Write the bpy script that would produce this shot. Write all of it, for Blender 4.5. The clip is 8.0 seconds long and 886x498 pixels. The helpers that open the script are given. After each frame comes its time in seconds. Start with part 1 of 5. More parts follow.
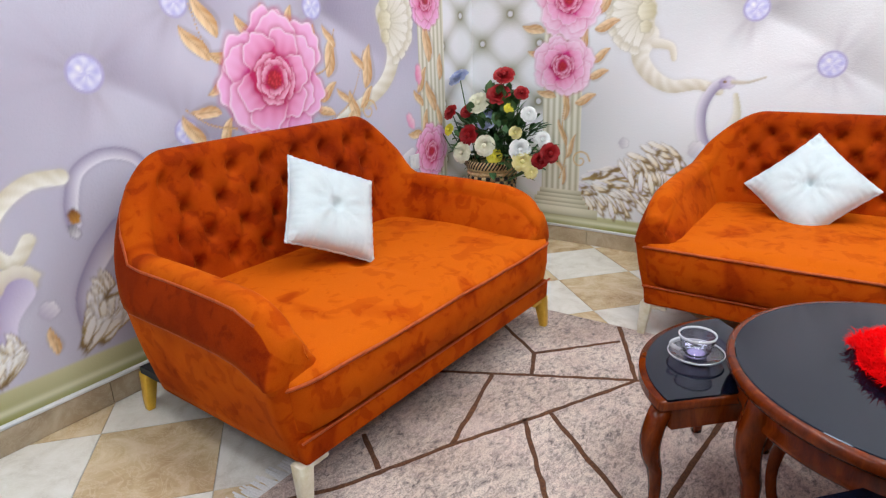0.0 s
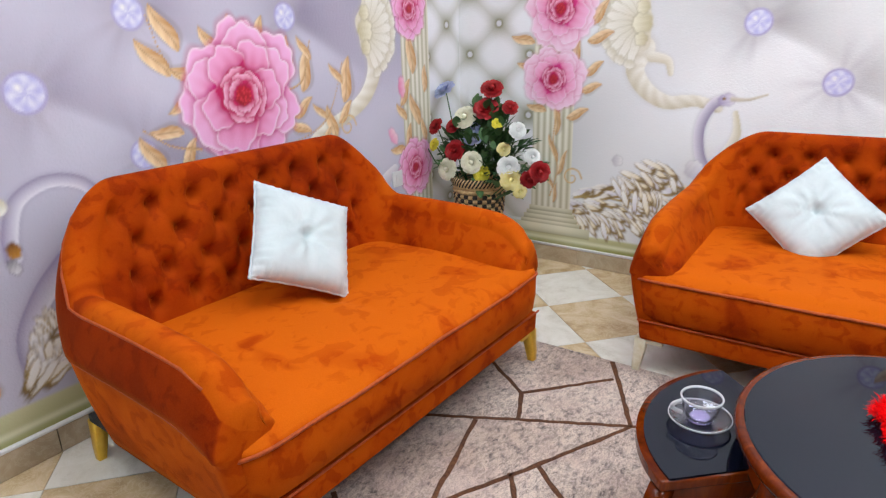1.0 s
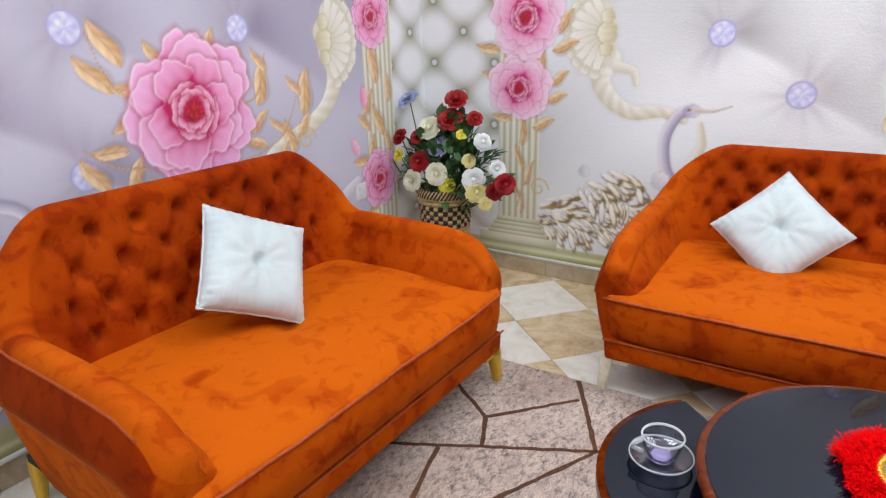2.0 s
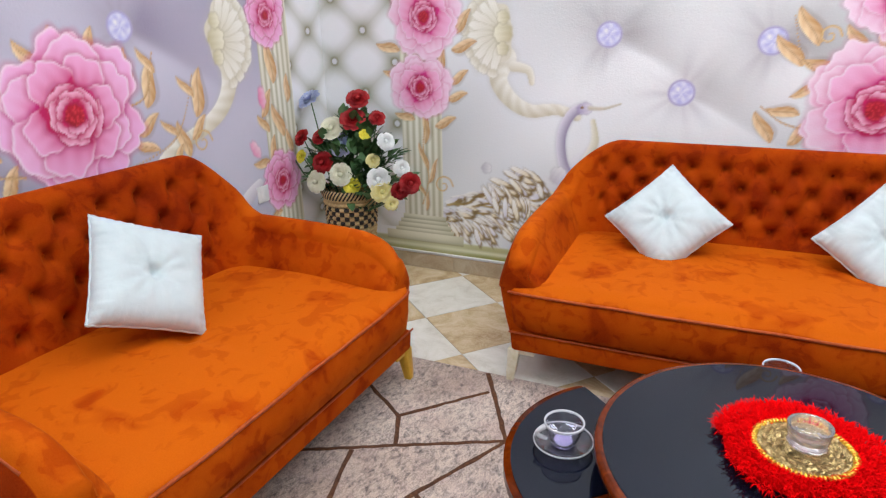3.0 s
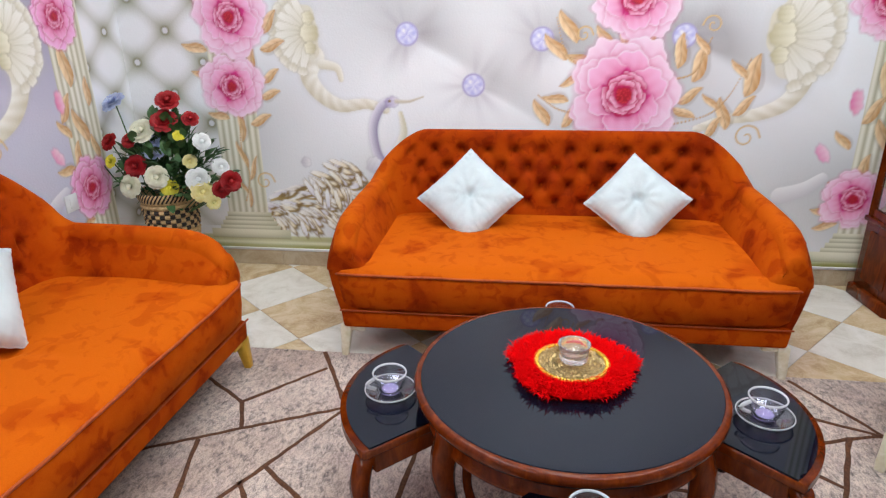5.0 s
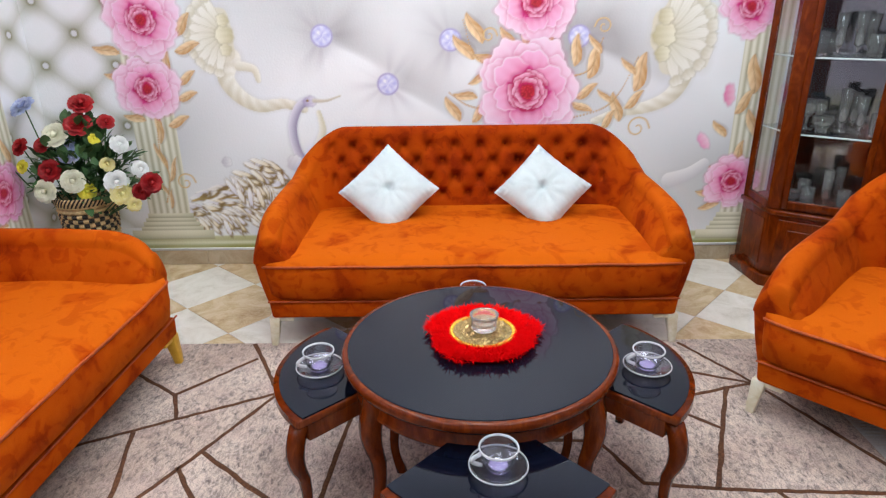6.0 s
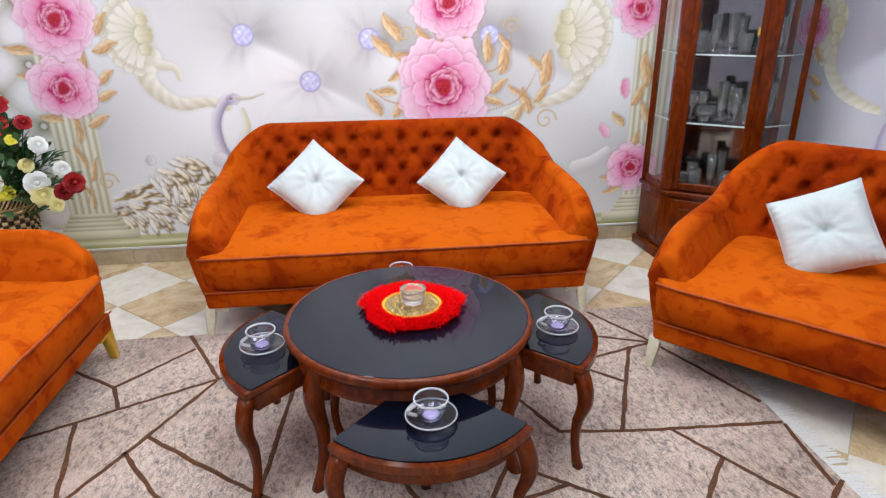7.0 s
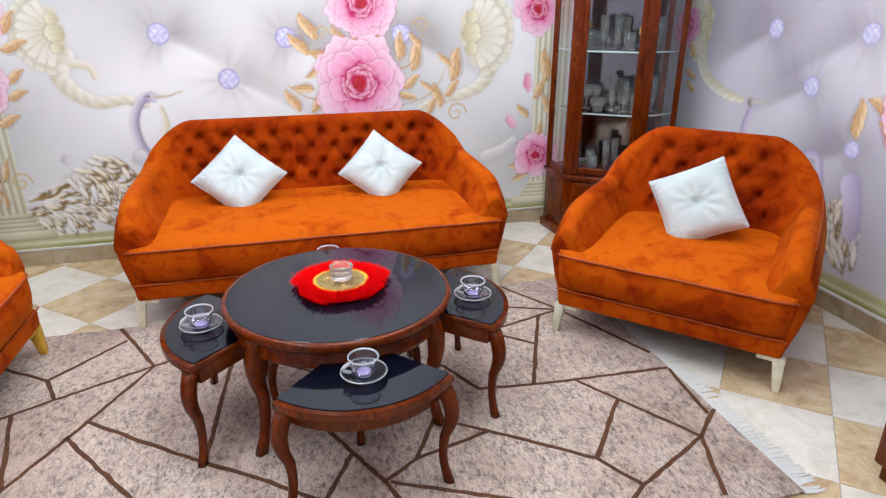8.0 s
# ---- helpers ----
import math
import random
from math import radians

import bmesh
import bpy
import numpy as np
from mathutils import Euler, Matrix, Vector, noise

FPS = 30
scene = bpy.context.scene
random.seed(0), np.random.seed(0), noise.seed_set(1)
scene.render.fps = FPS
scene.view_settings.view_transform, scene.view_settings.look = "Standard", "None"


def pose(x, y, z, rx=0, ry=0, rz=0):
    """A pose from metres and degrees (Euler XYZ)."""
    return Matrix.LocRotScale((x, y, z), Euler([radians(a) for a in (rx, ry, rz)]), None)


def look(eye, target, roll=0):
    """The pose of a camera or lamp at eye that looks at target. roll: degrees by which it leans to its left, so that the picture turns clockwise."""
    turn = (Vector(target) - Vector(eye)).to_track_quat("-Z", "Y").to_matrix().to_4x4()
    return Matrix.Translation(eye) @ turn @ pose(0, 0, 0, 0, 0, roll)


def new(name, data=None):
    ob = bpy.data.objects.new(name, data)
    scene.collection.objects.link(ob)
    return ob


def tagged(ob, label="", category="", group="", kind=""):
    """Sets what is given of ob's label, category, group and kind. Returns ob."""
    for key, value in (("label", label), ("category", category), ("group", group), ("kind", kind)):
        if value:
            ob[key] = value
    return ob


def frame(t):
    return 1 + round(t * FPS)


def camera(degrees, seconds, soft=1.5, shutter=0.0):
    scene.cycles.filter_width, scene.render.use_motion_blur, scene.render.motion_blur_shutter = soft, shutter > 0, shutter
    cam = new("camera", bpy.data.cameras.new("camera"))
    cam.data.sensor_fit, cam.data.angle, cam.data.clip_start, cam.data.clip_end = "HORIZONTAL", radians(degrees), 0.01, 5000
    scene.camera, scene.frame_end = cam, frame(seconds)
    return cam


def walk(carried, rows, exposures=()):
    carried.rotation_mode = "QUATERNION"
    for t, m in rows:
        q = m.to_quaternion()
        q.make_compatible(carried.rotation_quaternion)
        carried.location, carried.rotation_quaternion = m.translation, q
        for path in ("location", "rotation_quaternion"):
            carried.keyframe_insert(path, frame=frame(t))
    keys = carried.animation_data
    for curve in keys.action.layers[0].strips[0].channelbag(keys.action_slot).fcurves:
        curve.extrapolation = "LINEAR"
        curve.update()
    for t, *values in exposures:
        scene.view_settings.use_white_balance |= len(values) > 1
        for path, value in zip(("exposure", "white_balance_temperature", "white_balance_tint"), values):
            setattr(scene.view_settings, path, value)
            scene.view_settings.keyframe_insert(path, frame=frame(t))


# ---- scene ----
cam = camera(70.4, 8.0, soft=1.25)
PATH = [
    (0, (2.162, -3.549, 1.27), (1.07, -2.006, 0.618), -2.0),
    (0.5, (2.112, -3.448, 1.296), (1.025, -1.902, 0.642), -1.8),
    (1, (2.074, -3.349, 1.324), (1.005, -1.791, 0.67), -1.5),
    (2.5, (2.071, -3.222, 1.403), (1.164, -1.574, 0.723), -1.2),
    (3, (2.098, -3.231, 1.404), (1.341, -1.51, 0.72), -0.9),
    (3.5, (2.126, -3.26, 1.415), (1.484, -1.497, 0.723), -1.2),
    (4, (2.158, -3.317, 1.432), (1.665, -1.51, 0.73), -1.1),
    (5.5, (2.229, -3.531, 1.457), (2.09, -1.669, 0.741), -0.8),
    (6, (2.249, -3.63, 1.475), (2.231, -1.765, 0.752), -0.8),
    (6.5, (2.245, -3.718, 1.49), (2.339, -1.858, 0.759), -0.6),
    (7, (2.228, -3.84, 1.497), (2.45, -1.993, 0.763), -0.5),
    (7.5, (2.207, -3.947, 1.508), (2.545, -2.12, 0.769), -0.2),
    (8, (2.179, -4.084, 1.514), (2.649, -2.287, 0.773), -0.1),
]
walk(cam, [(t, look(eye, target, roll)) for t, eye, target, roll in PATH],
     [(0.0, -0.04), (1.0, -0.08), (3.0, -0.16), (4.0, -0.14), (6.0, -0.04), (8.0, 0.03)])

# ---- light ----
world = bpy.data.worlds.new("room_world")
scene.world = world
world.use_nodes = True
world.node_tree.nodes["Background"].inputs["Color"].default_value = (0.9, 0.92, 1.0, 1)
world.node_tree.nodes["Background"].inputs["Strength"].default_value = 0.25
scene.view_settings.exposure = 0.0

LX, RX, BY, FY, CEIL = -0.05, 4.86, -0.03, -6.4, 2.95


# ---- materials ----
def srgb(r, g, b):
    return tuple(((c / 255) / 12.92 if c <= 10 else ((c / 255 + 0.055) / 1.055) ** 2.4) for c in (r, g, b)) + (1,)


def material(name, color, rough=0.5, metal=0.0, **more):
    m = bpy.data.materials.new(name)
    m.use_nodes = True
    b = m.node_tree.nodes["Principled BSDF"]
    b.inputs["Base Color"].default_value = (*color[:3], 1)
    b.inputs["Roughness"].default_value = rough
    b.inputs["Metallic"].default_value = metal
    for key, value in more.items():
        b.inputs[key.replace("_", " ")].default_value = value
    return m


class Nodes:
    """Short hand for building node trees."""

    def __init__(self, m):
        self.t, self.m = m.node_tree, m
        self.bsdf = self.t.nodes["Principled BSDF"]

    def add(self, kind, **inputs):
        n = self.t.nodes.new(kind)
        for key, value in inputs.items():
            self.put(n.inputs[key.replace("_", " ")], value)
        return n

    def put(self, socket, value):
        if isinstance(value, bpy.types.NodeSocket):
            self.t.links.new(value, socket)
        else:
            socket.default_value = value

    def coords(self, scale=(1, 1, 1), kind="Object"):
        c = self.add("ShaderNodeTexCoord")
        p = self.add("ShaderNodeMapping", Vector=c.outputs[kind])
        p.inputs["Scale"].default_value = scale
        return p.outputs["Vector"]

    def noise(self, vec, scale, detail=4.0, rough=0.55, warp=0.0):
        n = self.add("ShaderNodeTexNoise", Vector=vec, Scale=scale, Detail=detail, Roughness=rough, Distortion=warp)
        return n.outputs["Fac"]

    def ramp(self, fac, *stops):
        r = self.add("ShaderNodeValToRGB", Fac=fac)
        e = r.color_ramp.elements
        while len(e) < len(stops):
            e.new(0.5)
        for s, (p, c) in zip(e, stops):
            s.position = p
            s.color = c if len(c) == 4 else (*c, 1)
        return r.outputs["Color"]

    def mix(self, fac, a, b, mode="MIX"):
        n = self.t.nodes.new("ShaderNodeMix")
        n.data_type, n.blend_type = "RGBA", mode
        self.put(n.inputs[0], fac)
        self.put(n.inputs[6], a)
        self.put(n.inputs[7], b)
        return n.outputs[2]

    def bump(self, height, strength=0.3, distance=0.01):
        n = self.add("ShaderNodeBump", Height=height, Strength=strength, Distance=distance)
        self.t.links.new(n.outputs["Normal"], self.bsdf.inputs["Normal"])

    def set(self, key, value):
        self.put(self.bsdf.inputs[key], value)


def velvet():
    """Velvet whose pile shows deep or pale by the way it is laid; per-panel values hold the cut and a painted-in fall
    of light.
    """
    m = material("orange_velvet", (0.5, 0.1, 0.01), 0.8)
    n = Nodes(m)
    v = n.coords()
    rnd = n.add("ShaderNodeObjectInfo").outputs["Random"]
    shifted = n.add("ShaderNodeVectorMath")
    shifted.operation = "ADD"
    n.put(shifted.inputs[0], v)
    n.put(shifted.inputs[1], rnd)
    v = shifted.outputs[0]
    nap_light = n.add("ShaderNodeAttribute")
    nap_light.attribute_name = "nap_light"

    def sums(a, b, op):
        k = n.add("ShaderNodeMath")
        k.operation = op
        n.put(k.inputs[0], a)
        n.put(k.inputs[1], b)
        return k.outputs[0]

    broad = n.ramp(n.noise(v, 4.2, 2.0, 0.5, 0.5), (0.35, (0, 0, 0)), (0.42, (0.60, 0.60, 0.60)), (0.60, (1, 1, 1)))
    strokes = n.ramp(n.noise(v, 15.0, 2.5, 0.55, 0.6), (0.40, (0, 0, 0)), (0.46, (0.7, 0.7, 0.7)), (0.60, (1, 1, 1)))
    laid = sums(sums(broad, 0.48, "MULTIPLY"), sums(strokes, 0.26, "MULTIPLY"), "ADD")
    fac = sums(sums(laid, nap_light.outputs["Fac"], "ADD"), 0.50, "SUBTRACT")
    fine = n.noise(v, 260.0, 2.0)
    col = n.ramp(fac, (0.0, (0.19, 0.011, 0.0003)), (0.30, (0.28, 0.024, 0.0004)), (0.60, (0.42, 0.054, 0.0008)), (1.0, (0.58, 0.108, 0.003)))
    col = n.mix(0.06, col, n.ramp(fine, (0.3, (0.25, 0.03, 0.0)), (0.7, (0.8, 0.2, 0.02))))
    n.set("Base Color", col)
    n.set("Sheen Weight", 0.26)
    n.set("Sheen Roughness", 0.3)
    n.set("Sheen Tint", (1.0, 0.34, 0.03, 1))
    n.set("Specular IOR Level", 0.05)
    n.bump(n.mix(0.5, fine, strokes), 0.16, 0.005)
    return m


def wood():
    m = material("red_brown_wood", (0.12, 0.03, 0.01), 0.28)
    n = Nodes(m)
    v = n.coords((2, 2, 0.6))
    g = n.noise(v, 9.0, 6.0, 0.6, 1.5)
    fine = n.noise(n.coords((60, 60, 6)), 6.0, 3.0)
    col = n.ramp(g, (0.3, srgb(72, 23, 2)), (0.55, srgb(104, 38, 4)), (0.75, srgb(134, 58, 9)))
    n.set("Base Color", n.mix(0.06, col, n.ramp(fine, (0.35, srgb(60, 20, 4)), (0.7, srgb(140, 66, 16)))))
    n.set("Roughness", n.ramp(g, (0.2, (0.16, 0.16, 0.16)), (0.8, (0.26, 0.26, 0.26))))
    n.set("Specular IOR Level", 0.22)
    n.set("Coat Weight", 0.06)
    n.set("Coat Roughness", 0.12)
    n.bump(g, 0.04, 0.002)
    return m


def fabric_white():
    m = material("white_satin_fabric", (0.74, 0.78, 0.78), 0.55)
    n = Nodes(m)
    v = n.coords()
    weave = n.noise(n.coords((1, 1, 1)), 420.0, 2.0)
    fold = n.noise(v, 14.0, 4.0, 0.6, 0.8)
    n.set("Base Color", n.ramp(fold, (0.25, (0.53, 0.60, 0.62)), (0.7, (0.60, 0.675, 0.695))))
    n.set("Sheen Weight", 0.3)
    n.bump(n.mix(0.75, weave, fold), 0.28, 0.012)
    return m


def tile_material():
    m = material("marble_floor_tile", (0.5, 0.45, 0.38), 0.16)
    n = Nodes(m)
    v = n.coords(kind="Object")
    info = n.add("ShaderNodeObjectInfo")
    move = n.add("ShaderNodeVectorMath")
    move.operation = "MULTIPLY_ADD"
    n.put(move.inputs[0], info.outputs["Location"])
    n.put(move.inputs[1], (3.1, 2.3, 1.0))
    n.put(move.inputs[2], v)
    cloud = n.noise(move.outputs[0], 5.0, 6.0, 0.6, 1.6)
    vein = n.noise(move.outputs[0], 11.0, 7.0, 0.65, 3.0)
    return m, n, cloud, vein


def tile(name, low, mid, high):
    m, n, cloud, vein = tile_material()
    m.name = name
    col = n.ramp(cloud, (0.3, low), (0.5, mid), (0.72, high))
    col = n.mix(n.ramp(vein, (0.46, (0, 0, 0)), (0.5, (0.45, 0.45, 0.45)), (0.54, (0, 0, 0))), col, high)
    n.set("Base Color", col)
    n.set("Roughness", n.ramp(cloud, (0.2, (0.1, 0.1, 0.1)), (0.8, (0.24, 0.24, 0.24))))
    n.bump(vein, 0.03, 0.002)
    return m


def rug_material():
    m = material("grey_beige_rug_pile", (0.4, 0.36, 0.34), 0.95)
    n = Nodes(m)
    v = n.coords()
    mott = n.noise(n.coords((1.5, 0.8, 1)), 42.0, 6.0, 0.82, 0.5)
    broad = n.noise(v, 3.2, 3.0, 0.5, 0.5)
    fibre = n.noise(n.coords((1.0, 2.2, 1)), 170.0, 3.0, 0.7)
    col = n.ramp(mott, (0.34, srgb(70, 58, 58)), (0.43, srgb(158, 142, 136)), (0.54, srgb(222, 203, 190)), (0.8, srgb(246, 230, 216)))
    col = n.mix(n.ramp(broad, (0.42, (0, 0, 0)), (0.70, (0.6, 0.6, 0.6))), col, srgb(186, 162, 152), "MULTIPLY")
    warm = n.noise(n.coords((1, 1.6, 1)), 5.5, 4.0, 0.6, 0.8)
    col = n.mix(n.ramp(warm, (0.48, (0, 0, 0)), (0.66, (0.45, 0.45, 0.45))), col, srgb(214, 186, 178))
    col = n.mix(n.ramp(fibre, (0.36, (0.75, 0.75, 0.75)), (0.50, (0, 0, 0))), col, srgb(98, 82, 76))
    n.set("Base Color", col)
    n.set("Sheen Weight", 0.2)
    n.bump(n.mix(0.5, fibre, mott), 0.6, 0.008)
    return m


def strip_material():
    m = material("brown_rug_line", (0.1, 0.05, 0.03), 0.9)
    n = Nodes(m)
    f = n.noise(n.coords(), 120.0, 4.0, 0.7)
    b = n.noise(n.coords(), 4.0, 2.0)
    col = n.mix(b, n.ramp(f, (0.3, srgb(40, 24, 18)), (0.7, srgb(92, 58, 42))), n.ramp(f, (0.3, srgb(70, 36, 16)), (0.7, srgb(134, 84, 46))))
    n.set("Base Color", col)
    n.bump(f, 0.5, 0.006)
    return m


def mural_material():
    m = material("printed_wallpaper", (0.8, 0.8, 0.8), 0.55)
    n = Nodes(m)
    a = n.t.nodes.new("ShaderNodeAttribute")
    a.attribute_name = "print"
    n.set("Base Color", a.outputs["Color"])
    grain = n.noise(n.coords(), 95.0, 4.0, 0.6)
    crease = n.noise(n.coords(), 12.0, 3.0)
    n.set("Roughness", n.ramp(grain, (0.2, (0.42, 0.42, 0.42)), (0.8, (0.6, 0.6, 0.6))))
    n.bump(n.mix(0.3, grain, crease), 0.34, 0.008)
    return m


def speckled(name, low, high, scale, rough, bump=0.2, metal=0.0, dist=0.004):
    m = material(name, high, rough, metal)
    n = Nodes(m)
    f = n.noise(n.coords(), scale, 4.0, 0.65, 0.4)
    n.set("Base Color", n.ramp(f, (0.3, low), (0.7, high)))
    n.bump(f, bump, dist)
    return m


VELVET = velvet()
PIPING = speckled("orange_piping_cord", (0.30, 0.040, 0.002, 1), (0.5, 0.078, 0.003, 1), 60, 0.7)
WOOD = wood()
WHITE = fabric_white()
CREAM_TILE = tile("cream_marble_tile", srgb(208, 202, 190), srgb(226, 222, 212), srgb(238, 235, 228))
BROWN_TILE = tile("brown_marble_tile", srgb(178, 150, 112), srgb(204, 180, 142), srgb(226, 208, 178))
SKIRT_TILE = tile("beige_skirting_tile", srgb(160, 142, 116), srgb(178, 160, 134), srgb(196, 182, 158))
GROUT = speckled("pale_grout", srgb(170, 164, 150), srgb(196, 190, 178), 60, 0.9)
RUG = rug_material()
STRIP = strip_material()
MURAL = mural_material()
PLASTER = speckled("white_plaster", (0.72, 0.72, 0.74, 1), (0.8, 0.8, 0.81, 1), 14, 0.8)
GOLD = speckled("brushed_gold_metal", (0.80, 0.48, 0.05, 1), (0.92, 0.62, 0.10, 1), 30, 0.34, 0.05, 0.7)
WRAP = speckled("pale_wrapped_gold", (0.66, 0.58, 0.38, 1), (0.84, 0.80, 0.68, 1), 26, 0.3, 0.3)
BLACK_GLASS = material("black_glass_top", (0.003, 0.0042, 0.011), 0.015)
BLACK_GLASS.node_tree.nodes["Principled BSDF"].inputs["Specular IOR Level"].default_value = 0.36
BLACK_GLASS.node_tree.nodes["Principled BSDF"].inputs["Specular Tint"].default_value = (0.78, 0.86, 1.0, 1)
GLASS = material("clear_glass", (0.93, 0.92, 1.0), 0.03, 0.0, Transmission_Weight=0.975, IOR=1.5)
# milky glass that stands in for ceiling reflections along rims and handles
GLINT_EDGE = material("white_glint_edge", (0.95, 0.95, 1.0), 0.04, 0.0, Transmission_Weight=0.48, IOR=1.5)
LILAC_GLASS = material("lilac_glass_foot", (0.66, 0.56, 0.98), 0.12, 0.0, Transmission_Weight=0.45, IOR=1.5)
CANDLE_GLASS = material("cut_glass", (0.95, 0.93, 0.95), 0.06, 0.0, Transmission_Weight=0.86, IOR=1.5)
PANE = material("cabinet_pane_glass", (0.95, 0.97, 0.97), 0.01, 0.0, Transmission_Weight=1.0, IOR=1.3)
RED = speckled("red_feather", (0.70, 0.0004, 0.001, 1), (0.92, 0.001, 0.003, 1), 80, 0.95)
RED.node_tree.nodes["Principled BSDF"].inputs["Specular IOR Level"].default_value = 0.05
SEQUIN = speckled("gold_sequins", (0.28, 0.17, 0.05, 1), (0.75, 0.58, 0.28, 1), 130, 0.3, 0.8, 0.85)
GOLD_BEAD = speckled("yellow_gold_beads", (0.7, 0.38, 0.02, 1), (0.95, 0.65, 0.1, 1), 90, 0.3, 0.3, 0.6)
FRINGE = speckled("white_fringe", (0.62, 0.62, 0.62, 1), (0.8, 0.8, 0.79, 1), 150, 0.9, 0.5)
SHELF_EDGE = material("polished_shelf_edge", (0.80, 0.88, 0.87), 0.2, 0.0, Transmission_Weight=0.3, IOR=1.5)
MIRROR = material("mirror_back", (0.34, 0.33, 0.34), 0.08, 1.0)
LAMP = material("panel_diffuser", (1, 1, 1), 0.5, 0.0, Emission_Color=(1.0, 0.98, 0.98, 1), Emission_Strength=9.0)


# ---- mesh helpers ----
def finish(name, bm, mat, parent=None, label="", smooth=True):
    me = bpy.data.meshes.new(name)
    bmesh.ops.recalc_face_normals(bm, faces=bm.faces)
    if smooth:
        for f in bm.faces:
            f.smooth = True
    bm.to_mesh(me)
    bm.free()
    me.materials.append(mat)
    ob = new(name, me)
    if parent:
        ob.parent = parent
    if label:
        ob["label"] = label
    return ob


def part(name, bm, mat, parent, label="", smooth=True):
    ob = finish(name, bm, mat, parent, label, smooth)
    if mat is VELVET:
        lay_nap_light(ob, [0.54] * len(ob.data.vertices))
    return ob


def lay_nap_light(ob, values):
    """How the velvet pile lies, with the fall of light painted in, on each point of a panel: 0 deep, 1 pale."""
    at = ob.data.attributes.get("nap_light") or ob.data.attributes.new("nap_light", "FLOAT", "POINT")
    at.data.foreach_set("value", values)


def shared(name, me, parent, m=None):
    ob = new(name, me)
    ob.parent = parent
    if m is not None:
        ob.matrix_basis = m
    return ob


def thing(name, m, label, category, group="", kind=""):
    ob = new(name)
    ob.matrix_basis = m
    return tagged(ob, label, category, group, kind)


def box(x0, x1, y0, y1, z0, z1, bevel=0.0, seg=2, bm=None):
    own = bmesh.new()
    bmesh.ops.create_cube(own, size=1)
    for v in own.verts:
        v.co = Vector(((x0 + x1) / 2 + v.co.x * (x1 - x0), (y0 + y1) / 2 + v.co.y * (y1 - y0), (z0 + z1) / 2 + v.co.z * (z1 - z0)))
    if bevel:
        bmesh.ops.bevel(own, geom=own.edges[:], offset=bevel, segments=seg, profile=0.5, affect="EDGES")
    return join(bm, own)


def join(bm, own):
    if bm is None:
        return own
    me = bpy.data.meshes.new("tmp")
    own.to_mesh(me)
    own.free()
    bm.from_mesh(me)
    bpy.data.meshes.remove(me)
    return bm


def surface(grid, close_u=False, close_v=False, bm=None):
    """Faces over a grid of points, rows by columns."""
    bm = bm or bmesh.new()
    vs = [[bm.verts.new(p) for p in row] for row in grid]
    nu, nv = len(vs), len(vs[0])
    for i in range(nu if close_u else nu - 1):
        for j in range(nv if close_v else nv - 1):
            a, b = (i + 1) % nu, (j + 1) % nv
            bm.faces.new((vs[i][j], vs[a][j], vs[a][b], vs[i][b]))
    return bm, vs


def lathe(profile, n=32, bm=None, caps=True):
    grid = [[(r * math.cos(2 * math.pi * k / n), r * math.sin(2 * math.pi * k / n), z) for k in range(n)] for r, z in profile]
    bm, vs = surface(grid, False, True, bm)
    if caps:
        for row in (vs[0], vs[-1]):
            if (row[0].co - row[n // 2].co).length > 1e-5:
                bm.faces.new(row)
    return bm


def tube(points, radius, n=8, bm=None, closed=False, flat=1.0):
    pts = [Vector(p) for p in points]
    grid = []
    for i, p in enumerate(pts):
        a = pts[(i - 1) % len(pts)] if closed or i else p
        b = pts[(i + 1) % len(pts)] if closed or i < len(pts) - 1 else p
        d = (b - a).normalized()
        side = d.cross(Vector((0, 0, 1)))
        side = side.normalized() if side.length > 0.05 else Vector((1, 0, 0))
        up = side.cross(d).normalized()
        r = radius(i / max(1, len(pts) - 1)) if callable(radius) else radius
        grid.append([p + r * (math.cos(2 * math.pi * k / n) * side + flat * math.sin(2 * math.pi * k / n) * up) for k in range(n)])
    bm, vs = surface(grid, closed, True, bm)
    if not closed:
        bm.faces.new(vs[0])
        bm.faces.new(vs[-1])
    return bm


def smoothstep(a, b, x):
    t = min(1, max(0, (x - a) / (b - a)))
    return t * t * (3 - 2 * t)


def prism(outline, z0, z1, bevel=0.0, seg=2):
    bm = bmesh.new()
    low = [bm.verts.new((x, y, z0)) for x, y in outline]
    high = [bm.verts.new((x, y, z1)) for x, y in outline]
    n = len(outline)
    top = bm.faces.new(high)
    bot = bm.faces.new(low[::-1])
    for i in range(n):
        bm.faces.new((low[i], low[(i + 1) % n], high[(i + 1) % n], high[i]))
    if bevel:
        edges = list(set(top.edges) | set(bot.edges))
        bmesh.ops.bevel(bm, geom=edges, offset=bevel, segments=seg, profile=0.5, affect="EDGES")
    return bm

# ---- ceiling and its square light panels ----
finish("ceiling", box(LX - 0.2, RX + 0.2, FY - 0.2, BY + 0.2, CEIL, CEIL + 0.12), PLASTER, smooth=False)
tagged(bpy.data.objects["ceiling"], "plain white plaster ceiling over the room", "ceiling", kind="structure")


